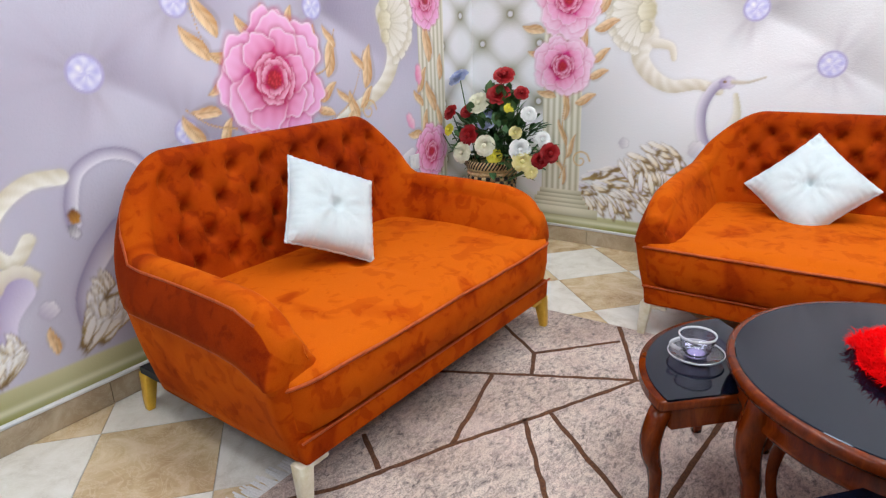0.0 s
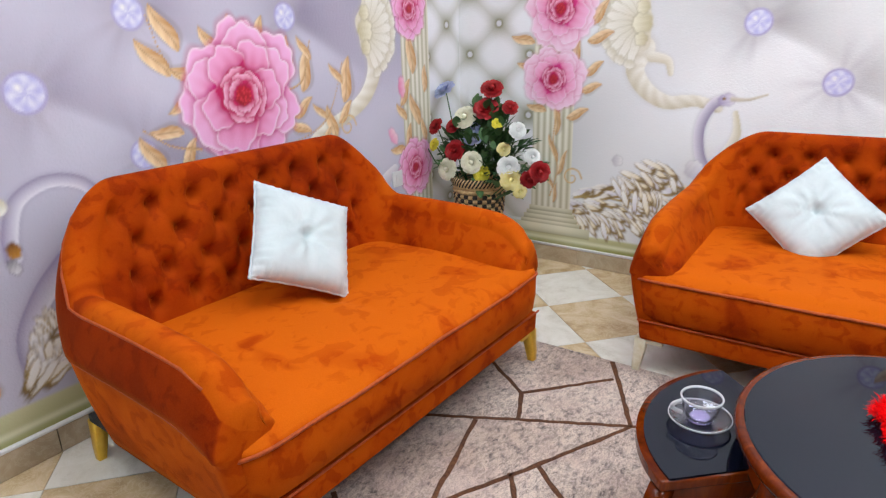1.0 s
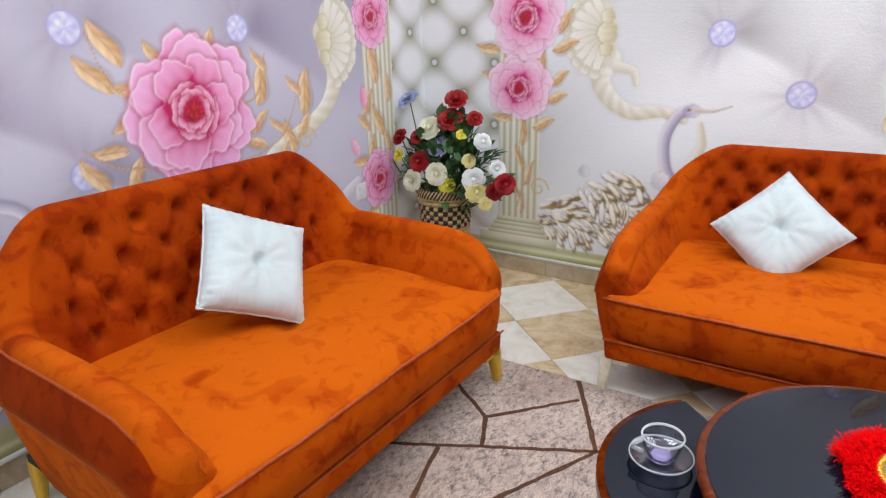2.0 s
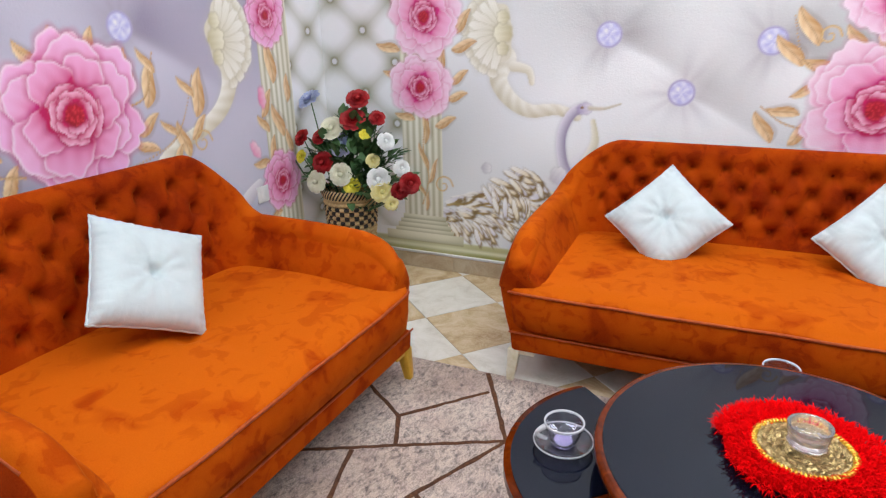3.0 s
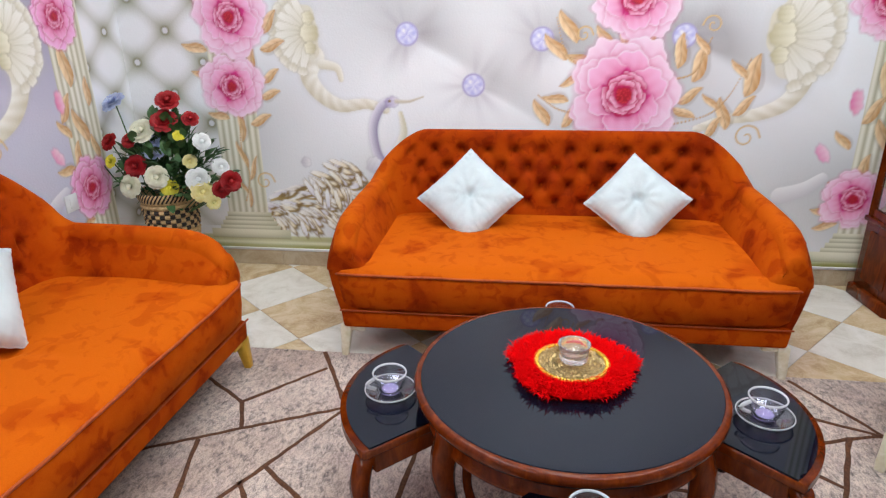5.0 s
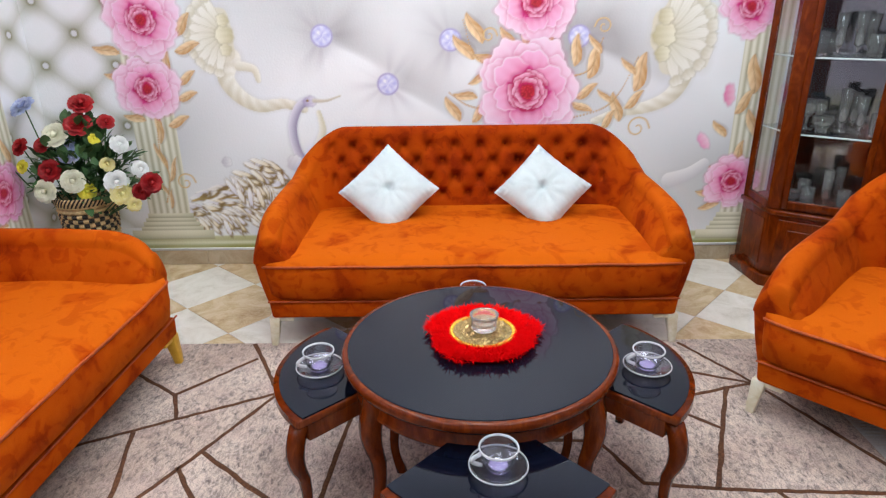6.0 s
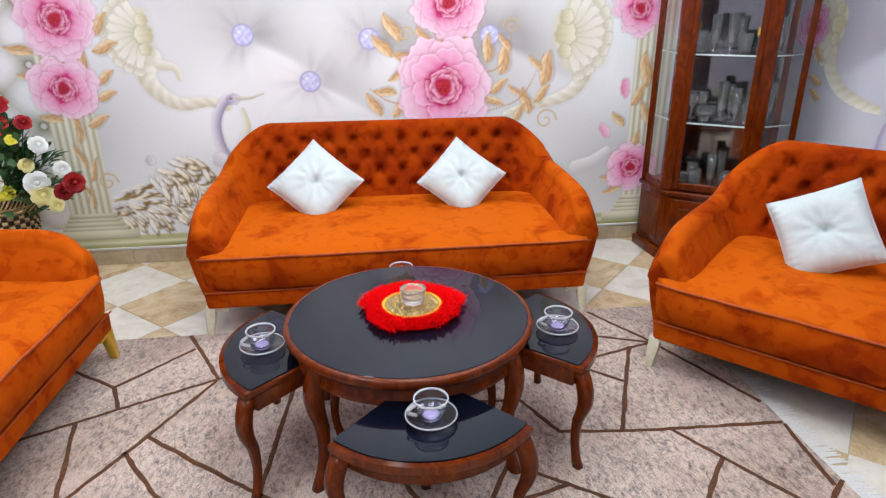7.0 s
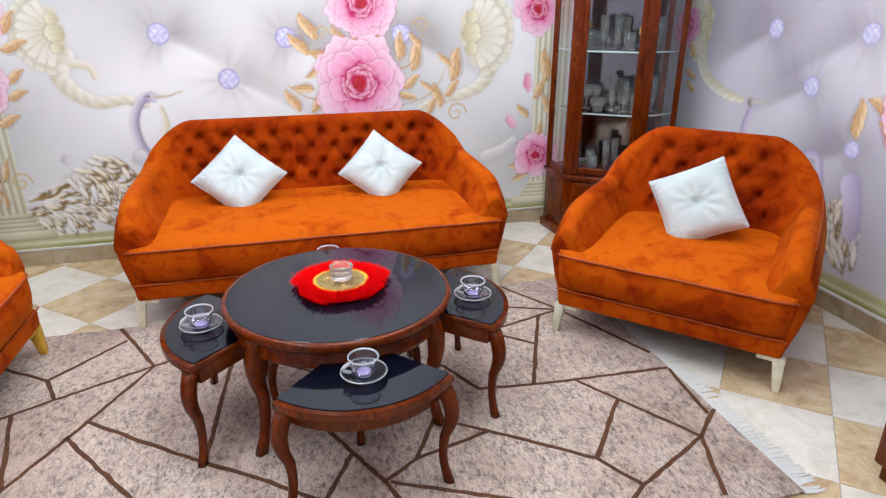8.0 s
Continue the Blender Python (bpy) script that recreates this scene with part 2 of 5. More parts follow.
def ceiling_light(x, y):
    t = thing("ceiling_light", pose(x, y, CEIL), "square white recessed led ceiling panel, unseen, switched on", "ceiling light", "square ceiling panels")
    bm = bmesh.new()
    for a, b, c, d in ((-0.32, 0.32, -0.32, -0.3), (-0.32, 0.32, 0.3, 0.32), (-0.32, -0.3, -0.3, 0.3), (0.3, 0.32, -0.3, 0.3)):
        box(a, b, c, d, -0.02, 0, bm=bm)
    part("frame", bm, PLASTER, t, smooth=False)
    part("diffuser", box(-0.3, 0.3, -0.3, 0.3, -0.01, -0.002), LAMP, t, "glowing white diffuser", False)
    lamp = bpy.data.lights.new("ceiling_lamp", "AREA")
    lamp.size, lamp.energy, lamp.color = 0.58, POWER, (0.69, 0.92, 1.0)
    ob = new("ceiling_lamp", lamp)
    ob.matrix_basis = pose(x, y, CEIL - 0.03)


POWER = 5.9
# the last three are unseen extras brightening near-left floor, loveseat side and rug
for px, py in ((1.35, -0.95), (2.45, -0.95), (3.55, -0.95), (1.2, -2.3), (2.3, -2.3), (3.4, -2.3), (0.7, -3.4), (1.0, -4.6), (3.0, -3.5)):
    ceiling_light(px, py)


# ---- sofas ----
SEAT, ARM, TOP, RAIL, GROOVE = 0.43, 0.645, 0.87, 0.155, 0.238


def shell_path(w, d):
    """Centre line of the arms and back in plan, with outward normals and the way along it."""
    hx, yb, r, y0 = w / 2 - 0.080, d - 0.11, 0.20, 0.055
    pts, way = [], 0.0
    line = [(-hx, y0 + (yb - r - y0) * i / 24) for i in range(24)]
    line += [(-hx + r - r * math.cos(a), yb - r + r * math.sin(a)) for a in [math.pi / 2 * i / 18 for i in range(18)]]
    n = max(30, int((2 * hx - 2 * r) / 0.009))
    half = [(-hx + r + (hx - r) * 2 * i / n, yb) for i in range(n // 2 + 1)]
    line += half
    line += [(-x, y) for x, y in reversed(line) if x < -1e-6]
    for i, (x, y) in enumerate(line):
        a, b = line[max(0, i - 1)], line[min(len(line) - 1, i + 1)]
        tx, ty = b[0] - a[0], b[1] - a[1]
        ln = math.hypot(tx, ty)
        if i:
            way += math.hypot(x - line[i - 1][0], y - line[i - 1][1])
        pts.append((x, y, -ty / ln, tx / ln, way))
    return pts, yb - r - y0, r * math.pi / 2


def tuft_depth(s, z, cols, rows):
    """Depth of the deep-buttoned quilting at a place of the back."""
    if not rows[0][1] - 0.10 < z < rows[-1][1] + 0.09:
        return 0.0
    best, crease = 9.0, 9.0
    for k, (off, rz) in enumerate(rows):
        j = round((s - off) / cols)
        for jj in (j - 1, j, j + 1):
            bx = off + jj * cols
            best = min(best, math.hypot(s - bx, z - rz))
            if k + 1 < len(rows):
                for side in (-0.5, 0.5):
                    ex, ez = bx + side * cols, rows[k + 1][1]
                    dx, dz = ex - bx, ez - rz
                    u = min(1, max(0, ((s - bx) * dx + (z - rz) * dz) / (dx * dx + dz * dz)))
                    crease = min(crease, math.hypot(s - bx - u * dx, z - rz - u * dz))
    return 0.040 * math.exp(-(best / 0.021) ** 2) + 0.014 * math.exp(-(best / 0.05) ** 2) + 0.009 * math.exp(-(crease / 0.009) ** 2)


def sofa_leg(parent, x, y, mat, label):
    bm = bmesh.new()
    sx, sy = (1 if x < 0 else -1), (1 if y < 0.4 else -1)
    g = []
    for z, w, o in ((RAIL + 0.002, 0.024, 0.0), (0.10, 0.021, -0.004), (0.05, 0.018, -0.009), (0.006, 0.014, -0.012), (0.0, 0.013, -0.012)):
        g.append([(x + sx * o + w * a, y + sy * o + w * b, z) for a, b in ((-1, -1), (1, -1), (1, 1), (-1, 1))])
    bm, vs = surface(g, False, True, bm)
    bm.faces.new(vs[0])
    bm.faces.new(vs[-1])
    bmesh.ops.bevel(bm, geom=bm.edges[:], offset=0.003, segments=1, affect="EDGES")
    box(min(x, x + sx * 0.085), max(x, x + sx * 0.085), y - 0.018, y + 0.018, RAIL - 0.022, RAIL + 0.001, 0.006, 2, bm)
    part("leg", bm, mat, parent, label)


def sofa(name, w, d, m, label, category, cols, seats, gold_leg=-1, top=0.87, shoulder=0.03, foot=0.02):
    t = thing(name, m, label, category)
    path, la, lc = shell_path(w, d)
    total = path[-1][4]
    rows = [(cols / 2 * (k % 2), 0.515 + (top - 0.615) / 3 * k) for k in range(4)]

    def height(s):
        q = min(s, total - s)
        u = min(1, max(0, (q - la - foot) / (lc + shoulder - foot)))
        rise = (top - ARM) * (0.45 * u * u * (3 - 2 * u) + 0.55 * (1 - (1 - u) ** 2.4) * min(1, 4 * u))
        full = ARM - 0.012 + 0.012 * smoothstep(0, la * 0.7, q) + rise
        low = SEAT + 0.085
        return low + (full - low) * math.sqrt(max(0.0, 1 - (1 - min(1, (q + 0.006) / 0.19)) ** 2.3))

    grid, ridge, band, nap_lights = [], [], [], []
    last = len(path) - 1
    for i, (x, y, nx, ny, s) in enumerate(path):
        h = height(s)
        q = min(s, total - s)
        back = smoothstep(la, la + lc, q)
        mid = s - total / 2
        prof, nap_light = [], []
        inner_low, inner_top = -0.085 - 0.045 * back, -0.028 - 0.022 * back
        for k in range(30):
            u = k / 29
            z = 0.36 + (h - 0.055 - 0.36) * u
            o = inner_low + (inner_top - inner_low) * u - 0.020 * math.sin(math.pi * u) * (1 - 0.3 * back)
            if back > 0.3:
                edge = smoothstep(w / 2 - 0.13, w / 2 - 0.24, abs(mid))
                o += back * tuft_depth(mid, z, cols, rows) * (0.15 + 0.85 * edge) * smoothstep(h - 0.03, h - 0.09, z)
            prof.append((o, z))
            # the upright back is coloured deeper, standing in for its weaker light
            nap_light.append(0.60 - 0.30 * back)
        rt = 0.050 - 0.006 * back
        c0 = inner_top + rt
        for k in range(1, 11):
            a = math.pi - math.radians(158) * k / 10
            prof.append((c0 + rt * math.cos(a), h - 0.055 + 0.055 * math.sin(a)))
            nap_light.append(0.68 - 0.38 * back)
        # outer band below the piped edge, leaning out to the widest line
        out, top_z = prof[-1]
        drop = 0.135 * min(1, (h - 0.36) / 0.25)
        prof.append((out + 0.003, top_z - 0.004))
        nap_light.append(0.04)
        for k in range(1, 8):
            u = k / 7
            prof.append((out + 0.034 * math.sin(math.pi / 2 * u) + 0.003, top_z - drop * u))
            nap_light.append(0.04 + 0.1 * back)
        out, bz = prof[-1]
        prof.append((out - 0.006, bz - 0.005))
        nap_light.append(0.62)
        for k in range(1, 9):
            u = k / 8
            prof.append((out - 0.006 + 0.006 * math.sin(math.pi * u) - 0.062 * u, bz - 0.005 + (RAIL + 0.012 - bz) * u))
            nap_light.append(0.62)
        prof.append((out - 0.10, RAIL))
        nap_light.append(0.5)
        nap_lights.append(nap_light)
        row = [(x + nx * o, y + ny * o, z) for o, z in prof]
        grid.append(row)
        ridge.append(row[39])
        band.append((x + nx * (out - 0.004), y + ny * (out - 0.004), bz - 0.003))
    # rounded front ends of the arms
    ends = grid[0], grid[last]
    for end, base in zip((0, last), ends):
        cx = sum(p[0] for p in base) / len(base)
        caps = []
        for a in (0.4, 0.75, 1.0):
            sh = math.sqrt(max(0.0, 1 - a * a))
            caps.append([(cx + (p[0] - cx) * (0.62 + 0.38 * sh), p[1] - 0.030 * a, p[2] - max(0.0, p[2] - 0.40) * 0.30 * (1 - sh)) for p in base])
        if end == 0:
            grid, nap_lights = caps[::-1] + grid, [[0.5 + 0.2 * (k < 40) for k in range(len(base))]] * 3 + nap_lights
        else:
            grid, nap_lights = grid + caps, nap_lights + [[0.5 + 0.2 * (k < 40) for k in range(len(base))]] * 3
    bm, vs = surface(grid)
    for row in (vs[0], vs[-1]):
        for k in range(len(row) // 2 - 1):
            bm.faces.new((row[k], row[k + 1], row[-2 - k], row[-1 - k]))
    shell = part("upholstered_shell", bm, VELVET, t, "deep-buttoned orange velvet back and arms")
    lay_nap_light(shell, [v for row in nap_lights for v in row])
    part("arm_piping", tube(ridge[2:-2:3] , 0.0045, 6), PIPING, t)
    part("side_seam", tube(band[1:-1:3], 0.004, 5), PIPING, t)
    # buttons
    bme = None
    for off, rz in rows:
        j0 = int((w / 2 - 0.2) / cols) + 1
        for j in range(-j0, j0 + 1):
            s = off + j * cols
            if abs(s) > w / 2 - 0.19:
                continue
            near = min(path, key=lambda p: abs(p[4] - total / 2 - s))
            h = height(near[4])
            if rz > h - 0.075:
                continue
            u = (rz - 0.36) / (h - 0.055 - 0.36)
            o = -0.13 + 0.08 * u - 0.014 * math.sin(math.pi * u) + 0.052
            if bme is None:
                b2 = bmesh.new()
                bmesh.ops.create_uvsphere(b2, u_segments=10, v_segments=6, radius=0.010)
                for v in b2.verts:
                    v.co.y *= 0.5
                bme = part("button", b2, VELVET, t)
                bme.location = (near[0], near[1] + o + 0.003, rz)
            else:
                ob = shared("button", bme.data, t)
                ob.location = (near[0], near[1] + o + 0.003, rz)
    # seat: a crowned cushion whose front border falls to the rail
    nx, ny = int(w / 0.018), 34
    hw, y1 = w / 2 - 0.015, d - 0.2

    def taper(x, y, z):
        """The base draws in towards the floor, and behind the front border."""
        k = (hw - 0.030 * min(1, max(0, (SEAT - z) / (SEAT - RAIL))) - 0.024 * smoothstep(0.02, 0.12, y)) / hw
        return x * k, y, z

    g = []
    dents = [(-w / 2 + w * (k + 1) / seats, 0.44) for k in range(seats - 1)]
    for i in range(nx + 1):
        x = -hw + 2 * hw * i / nx
        e = 1 - abs(x / hw) ** 10
        wave = 0.004 * math.sin(x * 11 + w) + 0.003 * math.sin(x * 23 + 1)
        turn = 0.040 * abs(x / hw) ** 18
        row = [(x, 0.012 + turn, GROOVE + 0.004)]
        row.append((x, -0.003 - 0.012 * e + turn, GROOVE + 0.03))
        row.append((x, -0.006 - 0.020 * e + turn, SEAT - 0.10))
        row.append((x, -0.005 - 0.012 * e + wave * 0.5 + turn, SEAT - 0.022 - 0.4 * turn))
        for j in range(ny + 1):
            v = j / ny
            y = 0.002 + turn * (1 - v) ** 4 + (y1 - 0.002) * v
            crown = 0.032 * (math.sin(math.pi * min(1, (y + 0.015) / 0.95))) ** 0.5 * (0.55 + 0.45 * (1 - abs(x / hw) ** 4))
            rim = -0.020 * math.exp(-(y / 0.022) ** 2) + wave * math.exp(-(y / 0.05) ** 2)
            z = SEAT + crown + rim + 0.004 * math.sin(x * 7 + y * 9) * math.sin(math.pi * v)
            for cx, cy in dents:
                z -= 0.028 * math.exp(-(((x - cx) / 0.05) ** 2 + ((y - cy) / 0.035) ** 2)) + 0.007 * math.exp(-((x - cx) / 0.03) ** 2) * math.exp(-((y - cy) / 0.2) ** 2)
            row.append((x, y, z - 0.4 * turn * (1 - v) ** 3))
        g.append([taper(*p) for p in row])
    bm, vs = surface(g)
    low = [[taper(sx * hw, p.co.y, GROOVE + 0.004) for p in vs[k][4:]] for sx, k in ((-1, 0), (1, -1))]
    for k, lowrow in zip((0, -1), low):
        lv = [bm.verts.new(p) for p in lowrow]
        col = vs[k][4:]
        for a in range(len(col) - 1):
            bm.faces.new((col[a], col[a + 1], lv[a + 1], lv[a]))
        bm.faces.new(vs[k][:5] + [lv[0]])
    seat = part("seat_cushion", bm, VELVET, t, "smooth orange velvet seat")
    # seat top painted paler than its front border, as lit from above
    lay_nap_light(seat, [0.56 if k % (ny + 5) < 4 and k < (nx + 1) * (ny + 5) else 0.95 for k in range(len(seat.data.vertices))])
    rim_line = [Vector(row[3]) + Vector((0, -0.002, 0.006)) for row in g]
    part("piping", tube(rim_line, 0.0055, 7), PIPING, seat)
    part("seam", tube([taper(-hw + 2 * hw * k / 40, 0.0, GROOVE + 0.002) for k in range(41)], 0.004, 6), PIPING, seat)
    rail = box(-hw, hw, 0.004, 0.13, RAIL, GROOVE, 0.014, 3)
    for v in rail.verts:
        v.co = Vector(taper(v.co.x, 0.0, v.co.z)[:1] + (v.co.y, v.co.z))
    part("front_rail", rail, VELVET, t)
    part("underside", box(-w / 2 + 0.06, w / 2 - 0.06, 0.1, d - 0.1, RAIL + 0.004, RAIL + 0.03), BASE_CLOTH, t, "dark lining cloth", False)
    for k, (lx, ly) in enumerate(((-w / 2 + 0.052, 0.035), (w / 2 - 0.052, 0.035), (-w / 2 + 0.085, d - 0.10), (w / 2 - 0.085, d - 0.10))):
        bare = k == gold_leg or k > 1
        sofa_leg(t, lx, ly, GOLD if bare else WRAP, "gold metal leg" if bare else "gold leg in pale film")
    return t


BASE_CLOTH = speckled("black_lining_cloth", (0.01, 0.01, 0.01, 1), (0.03, 0.03, 0.03, 1), 90, 0.9)
sofa("loveseat", 1.48, 0.995, pose(1.045, -1.912, 0, 0, 0, 88), "orange velvet two-seat sofa with deep-buttoned back against the mural", "sofa", 0.15, 2, 1, 0.925, shoulder=0.0, foot=0.02)
sofa("three_seat_sofa", 1.92, 0.98, pose(2.358, -1.085, 0), "long orange velvet sofa with buttoned back and two cushions", "sofa", 0.138, 1)
sofa("armchair", 1.05, 0.95, pose(3.715, -1.970, 0, 0, 0, -46.5), "orange velvet buttoned armchair with one white cushion", "armchair", 0.15, 1, -1, 0.895, shoulder=0.0, foot=0.0)


# ---- cushions ----
def cushion(m, size, label):
    t = thing("cushion", m, label, "cushion", "white scatter cushions")
    n, th = 44, 0.062
    rnd = random.Random(int(size * 1000 + m.translation.x * 77))
    ph = [rnd.uniform(0, 6.28) for _ in range(6)]

    def point(u, v, side):
        pin = 0.045
        x = u * size / 2 * (1 - pin * (1 - v * v) * abs(u) ** 3)
        y = v * size / 2 * (1 - pin * (1 - u * u) * abs(v) ** 3)
        f = max(0.0, (1 - u ** 4) * (1 - v ** 4))
        r, a = math.hypot(u, v), math.atan2(v, u)
        z = th * f ** 0.55
        z *= 1 - 0.62 * math.exp(-(r / 0.10) ** 2) - 0.18 * math.exp(-(r / 0.42) ** 2)
        z += 0.0075 * f * math.exp(-(r / 0.55) ** 2) * math.sin(11 * a + ph[0]) * min(1, r * 5)
        edge = max(abs(u), abs(v))
        along = v if abs(u) > abs(v) else u
        z += 0.005 * smoothstep(0.6, 0.93, edge) * f ** 0.3 * math.sin(38 * along + ph[1])
        z += 0.004 * f * math.sin(5 * u + ph[2]) * math.sin(4 * v + ph[3])
        return x, y, side * z

    bm = bmesh.new()
    k = [math.sin(math.pi / 2 * (-1 + 2 * i / n)) for i in range(n + 1)]
    for side in (1, -1):
        surface([[point(u, v, side) for v in k] for u in k], bm=bm)
    bmesh.ops.remove_doubles(bm, verts=bm.verts, dist=0.0004)
    part("cover", bm, WHITE, t)
    rim = [point(u, -1, 1) for u in k] + [point(1, v, 1) for v in k[1:]] + [point(u, 1, 1) for u in k[::-1][1:]] + [point(-1, v, 1) for v in k[::-1][1:-1]]
    part("piping", tube([(x, y, 0.002 * math.sin(i * 1.3)) for i, (x, y, z) in enumerate(rim)], 0.0042, 6, closed=True), WHITE, t)
    b = bmesh.new()
    bmesh.ops.create_uvsphere(b, u_segments=12, v_segments=6, radius=0.008)
    for v in b.verts:
        v.co.z = v.co.z * 0.5 + th * 0.20 + 0.001
    part("button", b, WHITE, t)
    return t


def cushion_pose(centre, normal, spin):
    """Lies with its face along normal, turned by spin degrees about it."""
    z = Vector(normal).normalized()
    x = Vector((0, 0, 1)).cross(z).normalized()
    y = z.cross(x)
    r = Matrix((x, y, z)).transposed().to_4x4()
    return Matrix.Translation(centre) @ r @ pose(0, 0, 0, 0, 0, spin)


cushion(cushion_pose((1.945, -0.515, 0.592), (0.0, -1, 0.75), 47), 0.36, "white satin cushion standing on its corner against the sofa back")
cushion(cushion_pose((2.735, -0.510, 0.590), (-0.12, -1, 0.75), 51), 0.345, "white satin cushion tilted on its corner against the sofa back")
cushion(cushion_pose((0.480, -1.90, 0.645), (1, -0.1, 0.70), -30), 0.365, "white satin cushion leaning upright on the loveseat")
cushion(cushion_pose((4.075, -1.625, 0.605), (-0.8, -0.85, 0.60), -62), 0.35, "white cushion leaning in the armchair")


# ---- table and its nesting stools ----
TC = Vector((2.340, -1.914))


def cabriole(a, r0, top, splay=0.03, thick=0.026):
    """A curved leg under a table at angle a, r0 out from the centre."""
    pts = []
    for k in range(15):
        u = k / 14
        z = top * (1 - u)
        off = 0.028 * math.sin(math.pi * min(1, u / 0.5)) * (u < 0.5) - 0.012 * math.sin(math.pi * (u - 0.5) / 0.5) * (u >= 0.5) + splay * u * u
        pts.append((u, z, off))
    g = []
    for u, z, off in pts:
        w = thick * (1.15 - 0.55 * smoothstep(0.05, 0.75, u) + 0.16 * smoothstep(0.86, 1.0, u))
        r = r0 + off
        ring = []
        for q in range(10):
            b = 2 * math.pi * q / 10
            cx, cy = math.cos(b), math.sin(b)
            p = (abs(cx) ** 0.7 * math.copysign(w, cx), abs(cy) ** 0.7 * math.copysign(w * 0.9, cy))
            ring.append(((r + p[0]) * math.cos(a) - p[1] * math.sin(a), (r + p[0]) * math.sin(a) + p[1] * math.cos(a), z))
        g.append(ring)
    bm, vs = surface(g, False, True)
    bm.faces.new(vs[0])
    bm.faces.new(vs[-1])
    return bm


def coffee_table():
    t = thing("coffee_table", pose(TC.x, TC.y, 0.012), "round dark wooden coffee table with black glass top", "coffee table")
    R, H = 0.422, 0.491
    part("wooden_rim", lathe([(R - 0.03, H - 0.034), (R - 0.006, H - 0.034), (R, H - 0.024), (R + 0.002, H - 0.012), (R - 0.002, H - 0.003), (R - 0.009, H), (R - 0.018, H - 0.001)], 96, caps=False), WOOD, t)
    part("glass_top", lathe([(0.0005, H - 0.012), (R - 0.017, H - 0.012), (R - 0.017, H - 0.001), (R - 0.019, H + 0.001), (0.0005, H + 0.001)], 96), BLACK_GLASS, t, "black glass inset", False)
    part("apron", lathe([(R - 0.045, H - 0.105), (R - 0.03, H - 0.105), (R - 0.024, H - 0.097), (R - 0.026, H - 0.088), (R - 0.032, H - 0.08), (R - 0.032, H - 0.03), (R - 0.045, H - 0.03)], 96, caps=False), WOOD, t)
    for k in range(4):
        part("leg", cabriole(math.radians(38 + (104 if k % 2 else 0) + (180 if k > 1 else 0)), R - 0.05, H - 0.03, 0.045, 0.03), WOOD, t)
    return t


def stool(x, y, turn):
    """A wedge with a bowed front; its point lies under the round table."""
    t = thing("nesting_stool", pose(x, y, 0.012, 0, 0, turn), "small wedge-shaped wooden stool with black glass top", "stool", "stools nesting round the table")
    H, hw, dp, bow = 0.405, 0.278, 0.285, 0.125

    def outline(inset):
        h, d0, b0 = hw - inset * 1.1, 0.0, bow - inset * 0.4
        rad = (h * h + b0 * b0) / (2 * b0)
        half = math.asin(min(1, h / rad))
        arc = [(rad * math.sin(half * q), -dp + inset * 0.9 - (rad * math.cos(half * q) - rad + b0)) for q in [-1 + 2 * k / 28 for k in range(29)]]
        return arc + [(0.025, -inset * 1.2), (-0.025, -inset * 1.2)]

    part("wooden_rim", prism(outline(0.0), H - 0.03, H - 0.003, 0.006), WOOD, t)
    part("glass_top", prism(outline(0.013), H - 0.004, H + 0.002), BLACK_GLASS, t, "black glass inset", False)
    part("apron", prism(outline(0.026), H - 0.088, H - 0.03, 0.004), WOOD, t)
    for a, b in ((-hw + 0.035, -dp - 0.005), (hw - 0.035, -dp - 0.005), (0.0, -0.05)):
        ang = math.atan2(b + 0.16, a)
        leg = part("leg", cabriole(ang, 0.0, H - 0.035, 0.02, 0.024), WOOD, t)
        leg.location = (a, b, 0)
    return t


coffee_table()
STOOLS = ((2.360, -2.176, 0), (2.585, -1.92, 90), (2.345, -1.80, 180), (2.114, -1.922, -90))
for s in STOOLS:
    stool(*s)


# ---- cups on the stools ----
def cup_and_saucer(x, y, z, turn):
    t = thing("cup_and_saucer", pose(x, y, z, 0, 0, turn), "clear glass cup on a clear glass saucer", "cup", "glass cups on the stools")
    part("saucer", lathe([(0.0005, 0.002), (0.036, 0.002), (0.042, 0.004), (0.062, 0.013), (0.071, 0.018), (0.072, 0.0205), (0.066, 0.019), (0.044, 0.009), (0.036, 0.0065), (0.0005, 0.0065)], 40), GLASS, t)
    k = 1.06
    grow = lambda prof: [(r * k, 0.0075 + (z - 0.0075) * k) for r, z in prof]
    cup = part("cup", lathe(grow([(0.0005, 0.0075), (0.023, 0.0075), (0.026, 0.010), (0.033, 0.022), (0.041, 0.044), (0.0445, 0.064), (0.045, 0.0665), (0.043, 0.0665), (0.0415, 0.062), (0.038, 0.044), (0.030, 0.025), (0.022, 0.0135), (0.0005, 0.0125)]), 40), GLASS, t)
    part("rim", lathe(grow([(0.0420, 0.0650), (0.0430, 0.0690), (0.0450, 0.0695), (0.0465, 0.0672), (0.0455, 0.0635)]), 40, caps=False), GLINT_EDGE, cup)
    part("foot", lathe(grow([(0.0005, 0.0072), (0.022, 0.0072), (0.026, 0.011), (0.022, 0.0158), (0.0005, 0.0150)]), 32), LILAC_GLASS, cup, "thick lilac-tinted glass foot")
    part("saucer_rim", lathe([(0.0695, 0.0172), (0.0705, 0.0215), (0.0725, 0.0220), (0.0735, 0.0195), (0.0715, 0.0165)], 40, caps=False), GLINT_EDGE, t)
    part("handle", tube([(-0.042 - 0.025 * math.sin(math.pi * q / 10), 0, 0.059 - 0.034 * q / 10) for q in range(11)], 0.0055, 8), GLINT_EDGE, cup)
    return t


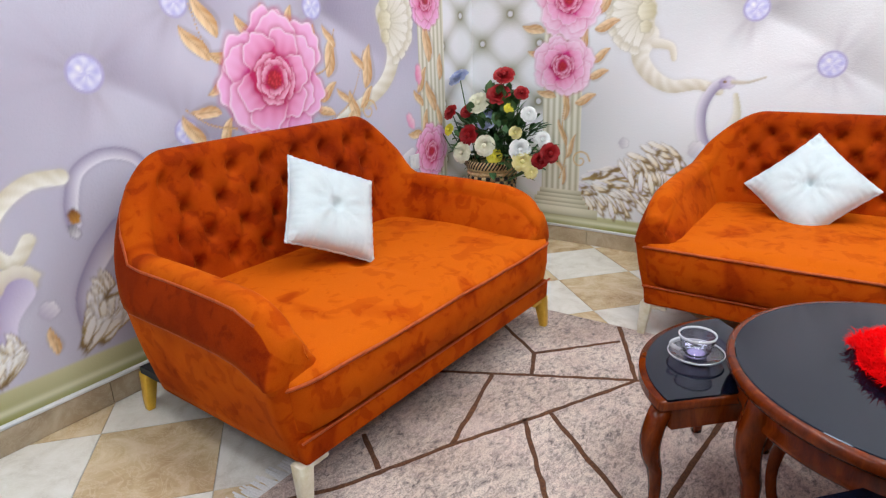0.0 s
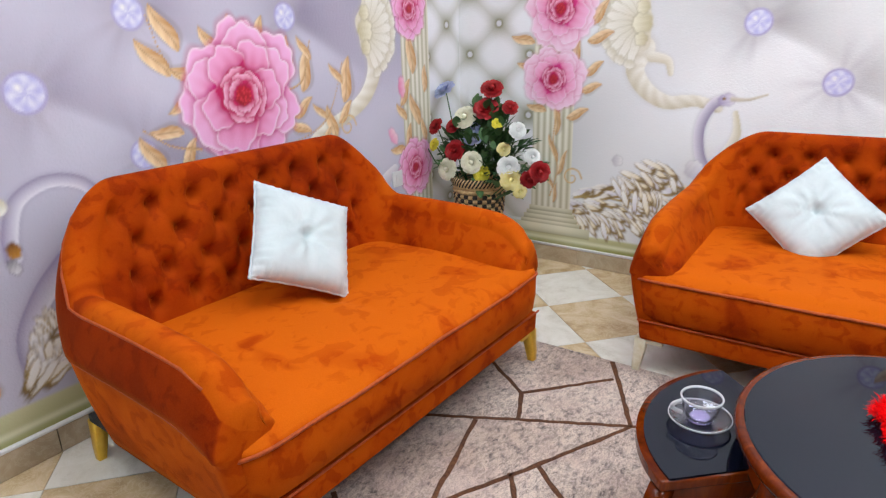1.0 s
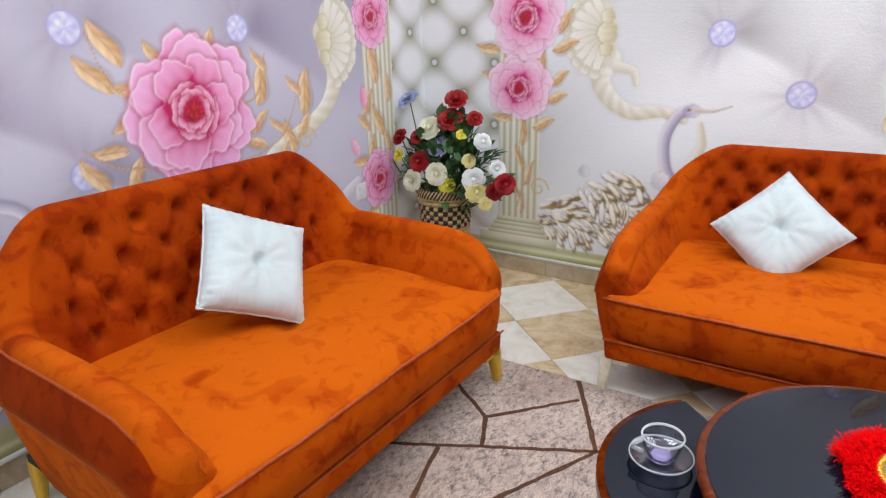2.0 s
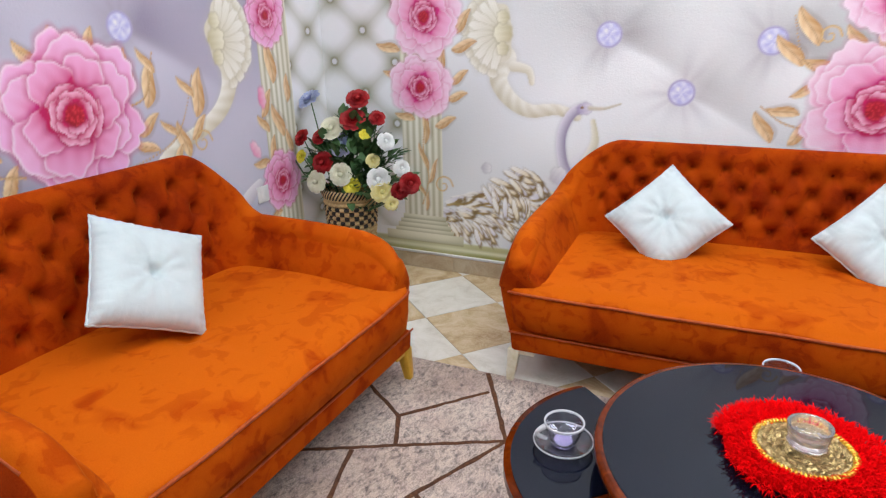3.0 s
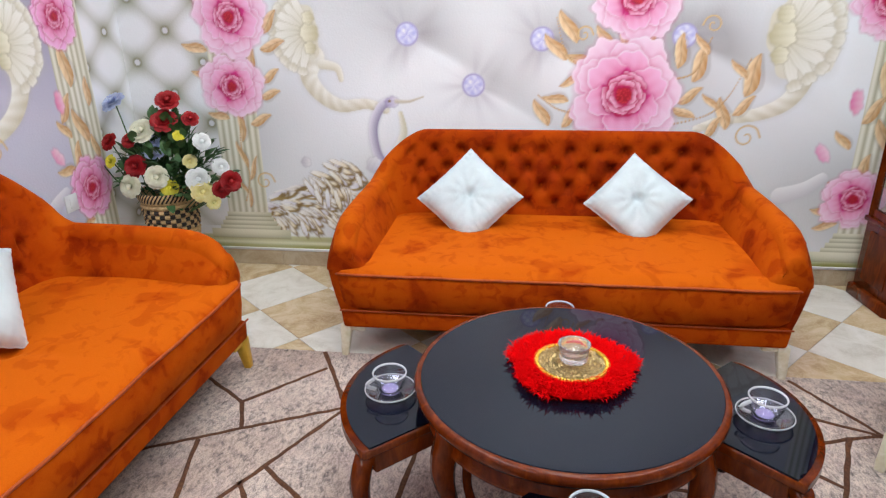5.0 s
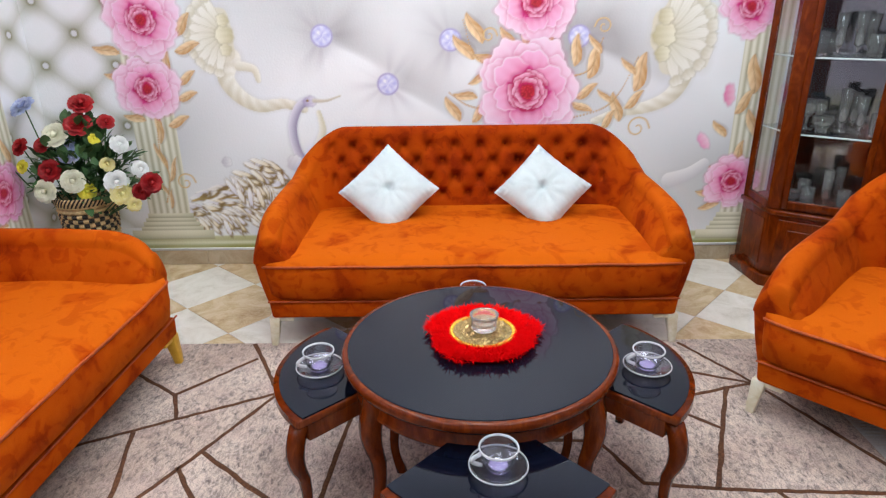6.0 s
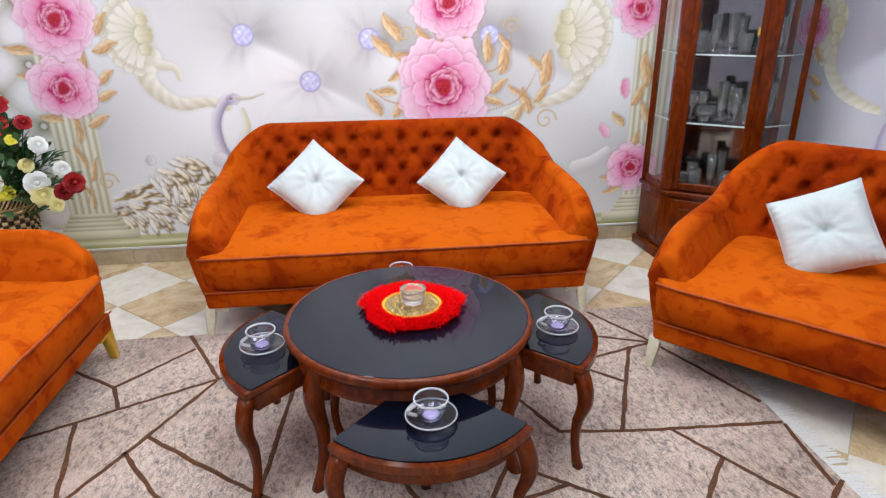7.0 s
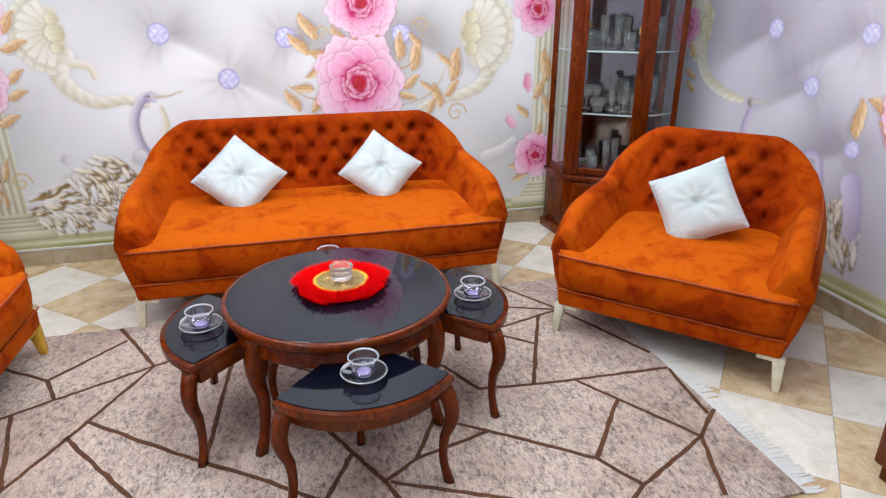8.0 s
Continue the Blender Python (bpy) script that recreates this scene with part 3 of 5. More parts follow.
for x, y, turn in ((2.364, -2.402, 12), (2.856, -1.955, 8), (2.34, -1.475, 0), (1.845, -1.945, 25)):
    cup_and_saucer(x, y, 0.42, turn)


# ---- printed wallpaper mural ----
def lin(r, g, b):
    return np.array(srgb(r, g, b)[:3], dtype=np.float64)


class Canvas:
    """A sheet of print: colours worked out on a fine grid over a wall, s along it and z up."""

    def __init__(self, s, z, seed):
        self.s, self.z = s, z
        self.S, self.Z = np.meshgrid(s, z)
        self.C = np.zeros(self.S.shape + (3,))
        self.r = random.Random(seed)

    def window(self, cs, cz, r):
        i0, i1 = np.searchsorted(self.s, (cs - r, cs + r))
        j0, j1 = np.searchsorted(self.z, (cz - r, cz + r))
        if i1 <= i0 or j1 <= j0:
            return None
        w = (slice(j0, j1), slice(i0, i1))
        return w, self.S[w], self.Z[w]

    def lay(self, w, alpha, colour):
        a = np.clip(alpha, 0, 1)[..., None]
        self.C[w] = self.C[w] * (1 - a) + a * colour

    def petal(self, cs, cz, a, b, ang, deep, pale, rim=None, shade=0.4, soft=0.006, power=1.0, start=-1.0):
        got = self.window(cs, cz, max(a, b) * 1.35 + 0.01)
        if not got:
            return
        w, S, Z = got
        c, s = math.cos(ang), math.sin(ang)
        p, q = (S - cs) * c + (Z - cz) * s, -(S - cs) * s + (Z - cz) * c
        th = np.arctan2(q / b, p / a)
        wav = 1 + 0.05 * np.sin(th * 5 + cs * 70 + cz * 50) + 0.04 * np.sin(th * 9 + cs * 31) - 0.10 * np.exp(-(th / 0.22) ** 2)
        rho = np.sqrt((p / a) ** 2 + (q / b) ** 2) / wav
        m = min(a, b)
        if shade:
            self.lay(w, shade * np.clip((1.2 - rho) / 0.26, 0, 1), deep * 0.8)
        t = np.clip((p / a - start) / (1 - start), 0, 1) ** power
        t = np.clip(t + 0.16 * np.sin(q / b * 11 + cs * 40) * (1 - t) * 1.6 * t, 0, 1)[..., None]
        col = deep * (1 - t) + pale * t
        if rim is not None:
            k = (np.clip((rho - 0.86) / 0.12, 0, 1) * np.clip(p / a + 0.5, 0, 1))[..., None]
            col = col * (1 - k) + rim * k
        self.lay(w, (1 - rho) * m / soft, col)

    def rose(self, cs, cz, r, sx=1.0, tone=1.0):
        """An open rose: a few broad pale petals, magenta throats, white-edged inner folds round a crimson heart."""
        n0 = self.r.uniform(0, 6.28)
        layers = (
            (0.66, 7, 0.40, 0.37, lin(232, 90, 176) * (1 - tone) + tone * lin(214, 44, 140), lin(255, 234, 247) * (1 - tone) + tone * lin(252, 196, 240), -0.40, 0.42),
            (0.60, 6, 0.37, 0.36, lin(230, 70, 160) * (1 - tone) + tone * lin(218, 30, 134), lin(255, 230, 246) * (1 - tone) + tone * lin(253, 200, 240), -0.32, 0.42),
            (0.42, 6, 0.35, 0.33, lin(226, 50, 144) * (1 - tone) + tone * lin(208, 0, 100), lin(255, 204, 236) * (1 - tone) + tone * lin(252, 184, 230), -0.22, 0.45),
        )
        for k, (rad, n, a, b, base, tip, start, power) in enumerate(layers):
            order = list(range(n))
            self.r.shuffle(order)
            for i in order:
                ang = n0 + 0.75 * k + 2 * math.pi * i / n + self.r.uniform(-0.22, 0.22)
                rr, g = r * rad * self.r.uniform(0.90, 1.08), self.r.uniform(0.84, 1.16)
                self.petal(cs + rr * math.cos(ang), cz + rr * math.sin(ang), r * a * g, r * b * g, ang + self.r.uniform(-0.25, 0.25), base, tip, lin(254, 236, 249), 0.28 + 0.25 * tone, 0.005, power, start)
        # inner folds: thin pale crescents over deep crimson
        self.petal(cs, cz, r * 0.40, r * 0.38, n0, lin(196, 0, 84), lin(224, 40, 130), None, 0.5)
        for k in range(11):
            u = k / 10
            ang, d = n0 + 2.4 * k, r * (0.30 - 0.18 * u)
            wide = r * (0.25 - 0.10 * u)
            self.petal(cs + d * math.cos(ang), cz + d * math.sin(ang), r * 0.12, wide, ang, lin(206, 4, 92), lin(255, 206, 236), lin(255, 240, 250), 0.6, 0.004, 1.2, -0.3)
            d -= r * 0.055
            self.petal(cs + d * math.cos(ang), cz + d * math.sin(ang), r * 0.085, wide * 0.86, ang, lin(150, 0, 44), lin(222, 26, 110), None, 0.2, 0.004)
        self.petal(cs, cz, r * 0.15, r * 0.14, 1.0, lin(150, 0, 30), lin(196, 10, 50), None, 0.4)
        for k in range(34):
            a, q = self.r.uniform(0, 6.28), r * 0.13 * math.sqrt(self.r.random())
            self.petal(cs + q * math.cos(a), cz + q * math.sin(a), r * 0.034, r * 0.024, a, lin(170, 0, 24), lin(250, 70, 90), None, 0.2)

    def leaf(self, cs, cz, ln, ang, wide=0.36, gold=True):
        ln *= 1.12
        got = self.window(cs, cz, ln * 0.62)
        if not got:
            return
        w, S, Z = got
        c, s = math.cos(ang), math.sin(ang)
        p, q = ((S - cs) * c + (Z - cz) * s) / (ln / 2), (-(S - cs) * s + (Z - cz) * c) / (ln / 2)
        q = q - 0.12 * np.sin(p * 2.4)
        edge = wide * np.clip(1 - p * p, 0, None) ** 0.8 * (1 + 0.25 * -p)
        inside = np.clip((edge - np.abs(q)) * ln / 2 / 0.004, 0, 1) * (np.abs(p) < 1)
        t = np.clip(0.5 + q / (2 * wide) + 0.10 * np.sin(p * 11 + np.abs(q) * 16), 0, 1)[..., None]
        a, b = (lin(204, 150, 90), lin(252, 230, 188)) if gold else (lin(170, 165, 190), lin(240, 238, 246))
        col = a * (1 - t) + b * t
        vein = (np.exp(-(q / 0.035) ** 2))[..., None]
        self.lay(w, 0.25 * np.clip((edge * 1.4 + 0.04 - np.abs(q + 0.06)) * ln / 0.02, 0, 1) * (np.abs(p) < 1), lin(120, 90, 70))
        self.lay(w, inside, col * (1 - 0.35 * vein) + 0.35 * vein * lin(140, 92, 46))

    def gem(self, cs, cz, r):
        got = self.window(cs, cz, r * 6)
        if not got:
            return
        w, S, Z = got
        d = np.hypot(S - cs, Z - cz)
        ang = np.arctan2(Z - cz, S - cs)
        star = np.clip(np.sin(ang * 4 + cs * 9) * np.sin(ang * 7 + 1.0), 0, 1) * np.exp(-((d - r) / (r * 2.0)) ** 2) * (d > r)
        self.lay(w, 0.20 * star, lin(150, 140, 160))
        self.lay(w, 0.35 * np.exp(-(np.hypot(S - cs - 0.15 * r, Z - cz + 0.3 * r) / (r * 1.5)) ** 2), lin(168, 160, 180))
        self.lay(w, (r * 1.05 - d) / 0.008, lin(178, 172, 214))
        facet = 0.5 + 0.5 * np.sin(ang * 5 + 1.5 * np.sin(d / r * 4)) * np.cos(d / r * 5 + ang * 2)
        f = facet[..., None]
        self.lay(w, (r * 0.88 - d) / 0.006, lin(190, 190, 236) * (1 - f) + lin(232, 233, 252) * f)
        self.lay(w, 0.8 * np.exp(-(np.hypot(S - cs + 0.25 * r, Z - cz - 0.3 * r) / (0.16 * r)) ** 2), lin(255, 255, 255))

    def stroke(self, pts, w0, w1, dark, light, soft=0.006, turn=1.0, ridges=0.0):
        """A rounded moulding along a smooth line, lit across its width."""
        p = np.array(pts, float)
        n = len(p)
        dense = []
        for i in range(n - 1):
            a, b, c, d = p[max(0, i - 1)], p[i], p[i + 1], p[min(n - 1, i + 2)]
            for u in np.linspace(0, 1, 14, endpoint=False):
                dense.append(0.5 * (2 * b + (c - a) * u + (2 * a - 5 * b + 4 * c - d) * u * u + (3 * b - a - 3 * c + d) * u ** 3))
        dense.append(p[-1])
        dense = np.array(dense)
        lo, hi = dense.min(0) - max(w0, w1) * 1.6, dense.max(0) + max(w0, w1) * 1.6
        i0, i1 = np.searchsorted(self.s, (lo[0], hi[0]))
        j0, j1 = np.searchsorted(self.z, (lo[1], hi[1]))
        if i1 <= i0 or j1 <= j0:
            return
        w = (slice(j0, j1), slice(i0, i1))
        S, Z = self.S[w], self.Z[w]
        best = np.full(S.shape, 9.0)
        side, at = np.zeros(S.shape), np.zeros(S.shape)
        m = len(dense)
        for i in range(m):
            t = dense[min(i + 1, m - 1)] - dense[max(i - 1, 0)]
            t = t / (np.hypot(*t) + 1e-9)
            dx, dz = S - dense[i][0], Z - dense[i][1]
            wd = w0 + (w1 - w0) * i / m
            d = np.hypot(dx, dz) / wd
            sel = d < best
            best[sel] = d[sel]
            side[sel] = ((dx * -t[1] + dz * t[0]) / wd)[sel]
            at[sel] = i / m
        self.lay(w, 0.35 * np.clip(1.5 - best, 0, 1), dark * 0.85)
        k = np.clip(0.55 + 0.5 * side * turn + ridges * np.sin(at * 60 + side * 3), 0, 1)[..., None]
        self.lay(w, (1 - best) * max(w0, w1) / soft, dark * (1 - k) + light * k)

    def shell(self, cs, cz, r, toward, spread=1.25):
        cream, dark = lin(252, 251, 244), lin(216, 210, 182)
        self.petal(cs + 0.45 * r * math.cos(toward), cz + 0.45 * r * math.sin(toward), r * 0.75, r * 0.95, toward, lin(226, 221, 202), lin(242, 240, 230), None, 0.25)
        for k in range(9):
            a = toward + spread * (k - 4) / 4
            self.petal(cs + 0.66 * r * math.cos(a), cz + 0.66 * r * math.sin(a), r * 0.50, r * 0.125, a, dark, cream, lin(255, 254, 248), 0.5, 0.005, 0.6)
        for k in range(10):
            a = toward + spread * (k - 4.5) / 4.5
            self.petal(cs + 1.08 * r * math.cos(a), cz + 1.08 * r * math.sin(a), r * 0.13, r * 0.17, a, lin(216, 210, 186), cream, None, 0.4)
        for dz, q in ((0.0, 0.27), (-0.40, 0.18), (0.40, 0.18)):
            self.petal(cs, cz + r * dz, r * q, r * q, toward, lin(200, 192, 150), lin(248, 245, 226), None, 0.5)

    def curl(self, cs, cz, r, flip=1):
        pts = [(cs + flip * r * (1 - k / 13) * math.cos(k * 0.75), cz + r * (1 - k / 13) * math.sin(k * 0.75)) for k in range(12)]
        self.stroke(pts, 0.006, 0.004, lin(200, 160, 100), lin(240, 214, 160), 0.004)

    def pillar(self, s0, s1, cz0):
        got = slice(*np.searchsorted(self.s, (s0, s1)))
        zs = slice(np.searchsorted(self.z, cz0), len(self.z))
        w = (zs, got)
        u = (self.S[w] - s0) / (s1 - s0)
        flute = 0.5 + 0.5 * np.sin(u * math.pi * 2 * 6.5 - 1)
        k = (0.25 + 0.75 * flute ** 0.7) * (1 - 0.5 * np.abs(u - 0.42) ** 1.5)
        k = np.clip(k, 0, 1)[..., None]
        self.lay(w, np.full(u.shape, 0.96), lin(170, 164, 118) * (1 - k) + lin(250, 248, 236) * k)
        mid, hw = (s0 + s1) / 2, (s1 - s0) / 2
        bands = ((0.0, 0.03, 1.10), (0.03, 0.055, 1.22), (0.055, 0.085, 1.36), (0.085, 0.11, 1.50), (0.11, 0.165, 2.0))
        for a, b, wide in bands:
            w = (slice(*np.searchsorted(self.z, (cz0 - b, cz0 - a))), slice(*np.searchsorted(self.s, (mid - hw * wide, mid + hw * wide))))
            if self.S[w].size == 0:
                continue
            v = (cz0 - self.Z[w] - a) / (b - a)
            u = (self.S[w] - mid) / (hw * wide)
            k = np.clip((0.95 - 0.75 * v ** 2) * (1 - 0.35 * np.abs(u + 0.2) ** 2), 0, 1)[..., None]
            self.lay(w, np.ones(v.shape), lin(150, 148, 104) * (1 - k) + lin(248, 246, 228) * k)

    def tufts(self, s0, s1, ps, pz, cs, cz, z0):
        w = (slice(np.searchsorted(self.z, z0), len(self.z)), slice(*np.searchsorted(self.s, (s0, s1))))
        S, Z = self.S[w], self.Z[w]
        a, b = (S - cs) / ps, (Z - cz) / pz
        near = np.full(S.shape, 9.0)
        for o in (0, 0.5):
            ra, rb = a - o - np.round(a - o), b - o - np.round(b - o)
            near = np.minimum(near, np.hypot(ra * ps, rb * pz))
        p, q = np.abs(((a + b + 0.5) % 1) - 0.5), np.abs(((a - b + 0.5) % 1) - 0.5)
        fold = np.minimum(p, q)
        k = np.clip(0.66 + 0.40 * np.clip(fold * 3.4, 0, 1) ** 0.7, 0, 1) * (1 - 0.70 * np.exp(-(near / 0.062) ** 2))
        k = k[..., None]
        self.lay(w, np.full(S.shape, 0.97), lin(128, 128, 72) * (1 - k) + lin(248, 249, 253) * k)
        self.lay(w, 0.85 * np.exp(-(near / 0.026) ** 4), lin(118, 112, 70))
        self.lay(w, (0.019 - near) / 0.004, lin(222, 222, 226))

    def feathers(self, cs, cz, w, h, ang0, n):
        """A fan of pale brown-edged feathers, overlapping like a cone."""
        spots = []
        for k in range(n):
            u, v = self.r.uniform(-1, 1), self.r.uniform(-1, 1)
            if u * u + v * v < 1.0:
                spots.append((u, v))
        spots.sort(key=lambda p: p[0] + 0.4 * p[1])
        for u, v in spots[::-1]:
            ang = ang0 + 0.7 * v + self.r.uniform(-0.25, 0.25)
            s, z = cs + u * w, cz + v * h * (0.6 + 0.25 * (u + 1)) + u * h * 0.35
            ln = 0.115 * self.r.uniform(0.7, 1.15)
            self.petal(s - 0.012 * math.cos(ang), z - 0.008, ln * 0.6, 0.0182, ang, lin(126, 98, 54), lin(216, 190, 126), None, 0.45, 0.004)
            self.petal(s, z, ln * 0.57, 0.0156, ang, self.r.choice((lin(224, 218, 208), lin(232, 214, 164), lin(206, 202, 220))), lin(252, 252, 252), None, 0, 0.004, 0.5)

    def ground(self, top, low):
        w = (slice(0, np.searchsorted(self.z, top)), slice(0, len(self.s)))
        v = np.clip((self.Z[w] - low) / (top - low), 0, 1)
        patch = 0.5 + 0.5 * np.sin(self.S[w] * 3.1 + 1.7) * np.sin(self.S[w] * 7.7)
        k = np.clip(v * 0.55 + 0.35 * patch, 0, 1)[..., None]
        self.lay(w, np.clip((top - self.Z[w]) / 0.012, 0, 1), lin(140, 142, 62) * (1 - k) + lin(224, 222, 186) * k)
        self.lay(w, 0.7 * np.exp(-((self.Z[w] - low - 0.035) / 0.012) ** 2), lin(236, 236, 212))

    def backdrop(self, gems, warm):
        S, Z = self.S, self.Z
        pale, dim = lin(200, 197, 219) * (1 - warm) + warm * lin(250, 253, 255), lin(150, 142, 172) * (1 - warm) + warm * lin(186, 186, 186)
        q1 = np.sin((S * 0.9 + Z * 1.9) * 2.3 + 0.6 * np.sin(S * 2.0))
        q2 = np.sin((S * 1.5 - Z * 1.6) * 2.1 + 0.7 * np.sin(Z * 3.0 + 1))
        k = 0.74 + 0.22 * q1 + 0.20 * q2
        for cs, cz, r in gems:
            d = np.hypot((S - cs), (Z - cz) * 1.1)
            k -= 0.40 * np.exp(-(d / 0.20) ** 2)
            u, v = (S - cs) * 0.88 - (Z - cz) * 0.47, (S - cs) * 0.47 + (Z - cz) * 0.88
            k += -0.52 * np.tanh(v / 0.022) * np.exp(-(v / 0.20) ** 2) * np.clip(u / 0.08, 0, 1) * np.exp(-(u / 0.42) ** 2)
            k += -0.16 * np.tanh(u / 0.05) * np.exp(-(u / 0.15) ** 2) * np.clip(-v / 0.08, 0, 1) * np.exp(-(v / 0.30) ** 2)
        k = np.clip(k, 0, 1)[..., None]
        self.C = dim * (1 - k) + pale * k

    def sheet(self, name, place, parent):
        """The finished print as a grid of faces; place turns (s, z) into the room."""
        nz, ns = self.S.shape
        co = place(self.S.ravel(), self.Z.ravel())
        i = np.arange(nz * ns).reshape(nz, ns)
        quads = np.stack([i[:-1, :-1], i[:-1, 1:], i[1:, 1:], i[1:, :-1]], -1).reshape(-1, 4)
        me = bpy.data.meshes.new(name)
        me.vertices.add(len(co))
        me.vertices.foreach_set("co", co.astype(np.float32).ravel())
        me.loops.add(quads.size)
        me.loops.foreach_set("vertex_index", quads.astype(np.int32).ravel())
        me.polygons.add(len(quads))
        me.polygons.foreach_set("loop_start", np.arange(0, quads.size, 4, dtype=np.int32))
        me.polygons.foreach_set("loop_total", np.full(len(quads), 4, dtype=np.int32))
        me.update(calc_edges=True)
        at = me.attributes.new("print", "FLOAT_COLOR", "POINT")
        rgba = np.ones((len(co), 4), np.float32)
        rgba[:, :3] = np.clip(self.C.reshape(-1, 3), 0, 1)
        at.data.foreach_set("color", rgba.ravel())
        me.materials.append(MURAL)
        ob = new(name, me)
        ob.parent = parent
        ob["label"] = "printed wallpaper with pink roses, gems and white relief"
        return ob


def steps(*bands):
    """Grid lines in bands of (start, end, step)."""
    out = []
    for a, b, d in bands:
        out.append(np.linspace(a, b, max(2, int((b - a) / d)), endpoint=False))
    return np.append(np.concatenate(out), bands[-1][1])


SKIRT = 0.105
FINE_Z = ((SKIRT, 1.66, 0.006), (1.66, CEIL, 0.06))
OUTLINE, SATIN = lin(134, 122, 166), lin(240, 238, 248)
IVORY, SHADE, LILAC, LILAC_D = lin(250, 249, 241), lin(214, 207, 184), lin(226, 220, 242), lin(166, 152, 196)


def half_right(c, o, f=1.0):
    """The design's rose side, ending in a fluted pillar; o is where the big rose stands, f its stretch."""
    X = lambda d: o + d * f
    for d, z, ln, a in ((-0.36, 1.26, 0.16, 2.2), (-0.24, 1.20, 0.14, 2.7), (-0.28, 1.09, 0.11, 3.5), (-0.42, 0.93, 0.15, 2.0), (-0.35, 1.0, 0.13, 2.9), (-0.27, 0.91, 0.13, 0.9),
                        (-0.02, 1.33, 0.15, 1.5), (-0.12, 1.31, 0.13, 2.1), (0.26, 1.24, 0.16, 1.4), (0.36, 1.18, 0.18, 1.2), (0.33, 1.02, 0.13, 0.5), (0.31, 0.93, 0.12, -0.5),
                        (0.50, 0.93, 0.16, 1.75), (0.46, 0.86, 0.12, 0.9), (0.62, 1.12, 0.20, 1.25), (0.60, 0.97, 0.13, 0.7), (-0.30, 1.36, 0.17, 2.0), (0.12, 1.34, 0.13, 1.1)):
        c.leaf(X(d), z, ln, a)
    for line in (((0.20, 0.86), (0.42, 0.92), (0.52, 1.02), (0.60, 1.20)), ((0.24, 1.10), (0.34, 1.14), (0.40, 1.30)), ((-0.22, 0.92), (-0.34, 0.95), (-0.44, 1.02)), ((-0.18, 1.14), (-0.30, 1.22), (-0.36, 1.40))):
        c.stroke([(X(d), z) for d, z in line], 0.007, 0.004, lin(170, 116, 60), lin(240, 206, 150), 0.004)
    for d, z, ln, a in ((0.43, 0.99, 0.11, 2.3), (0.55, 1.15, 0.12, 2.2), (0.36, 1.27, 0.12, 2.1)):
        c.leaf(X(d), z, ln, a, 0.30)


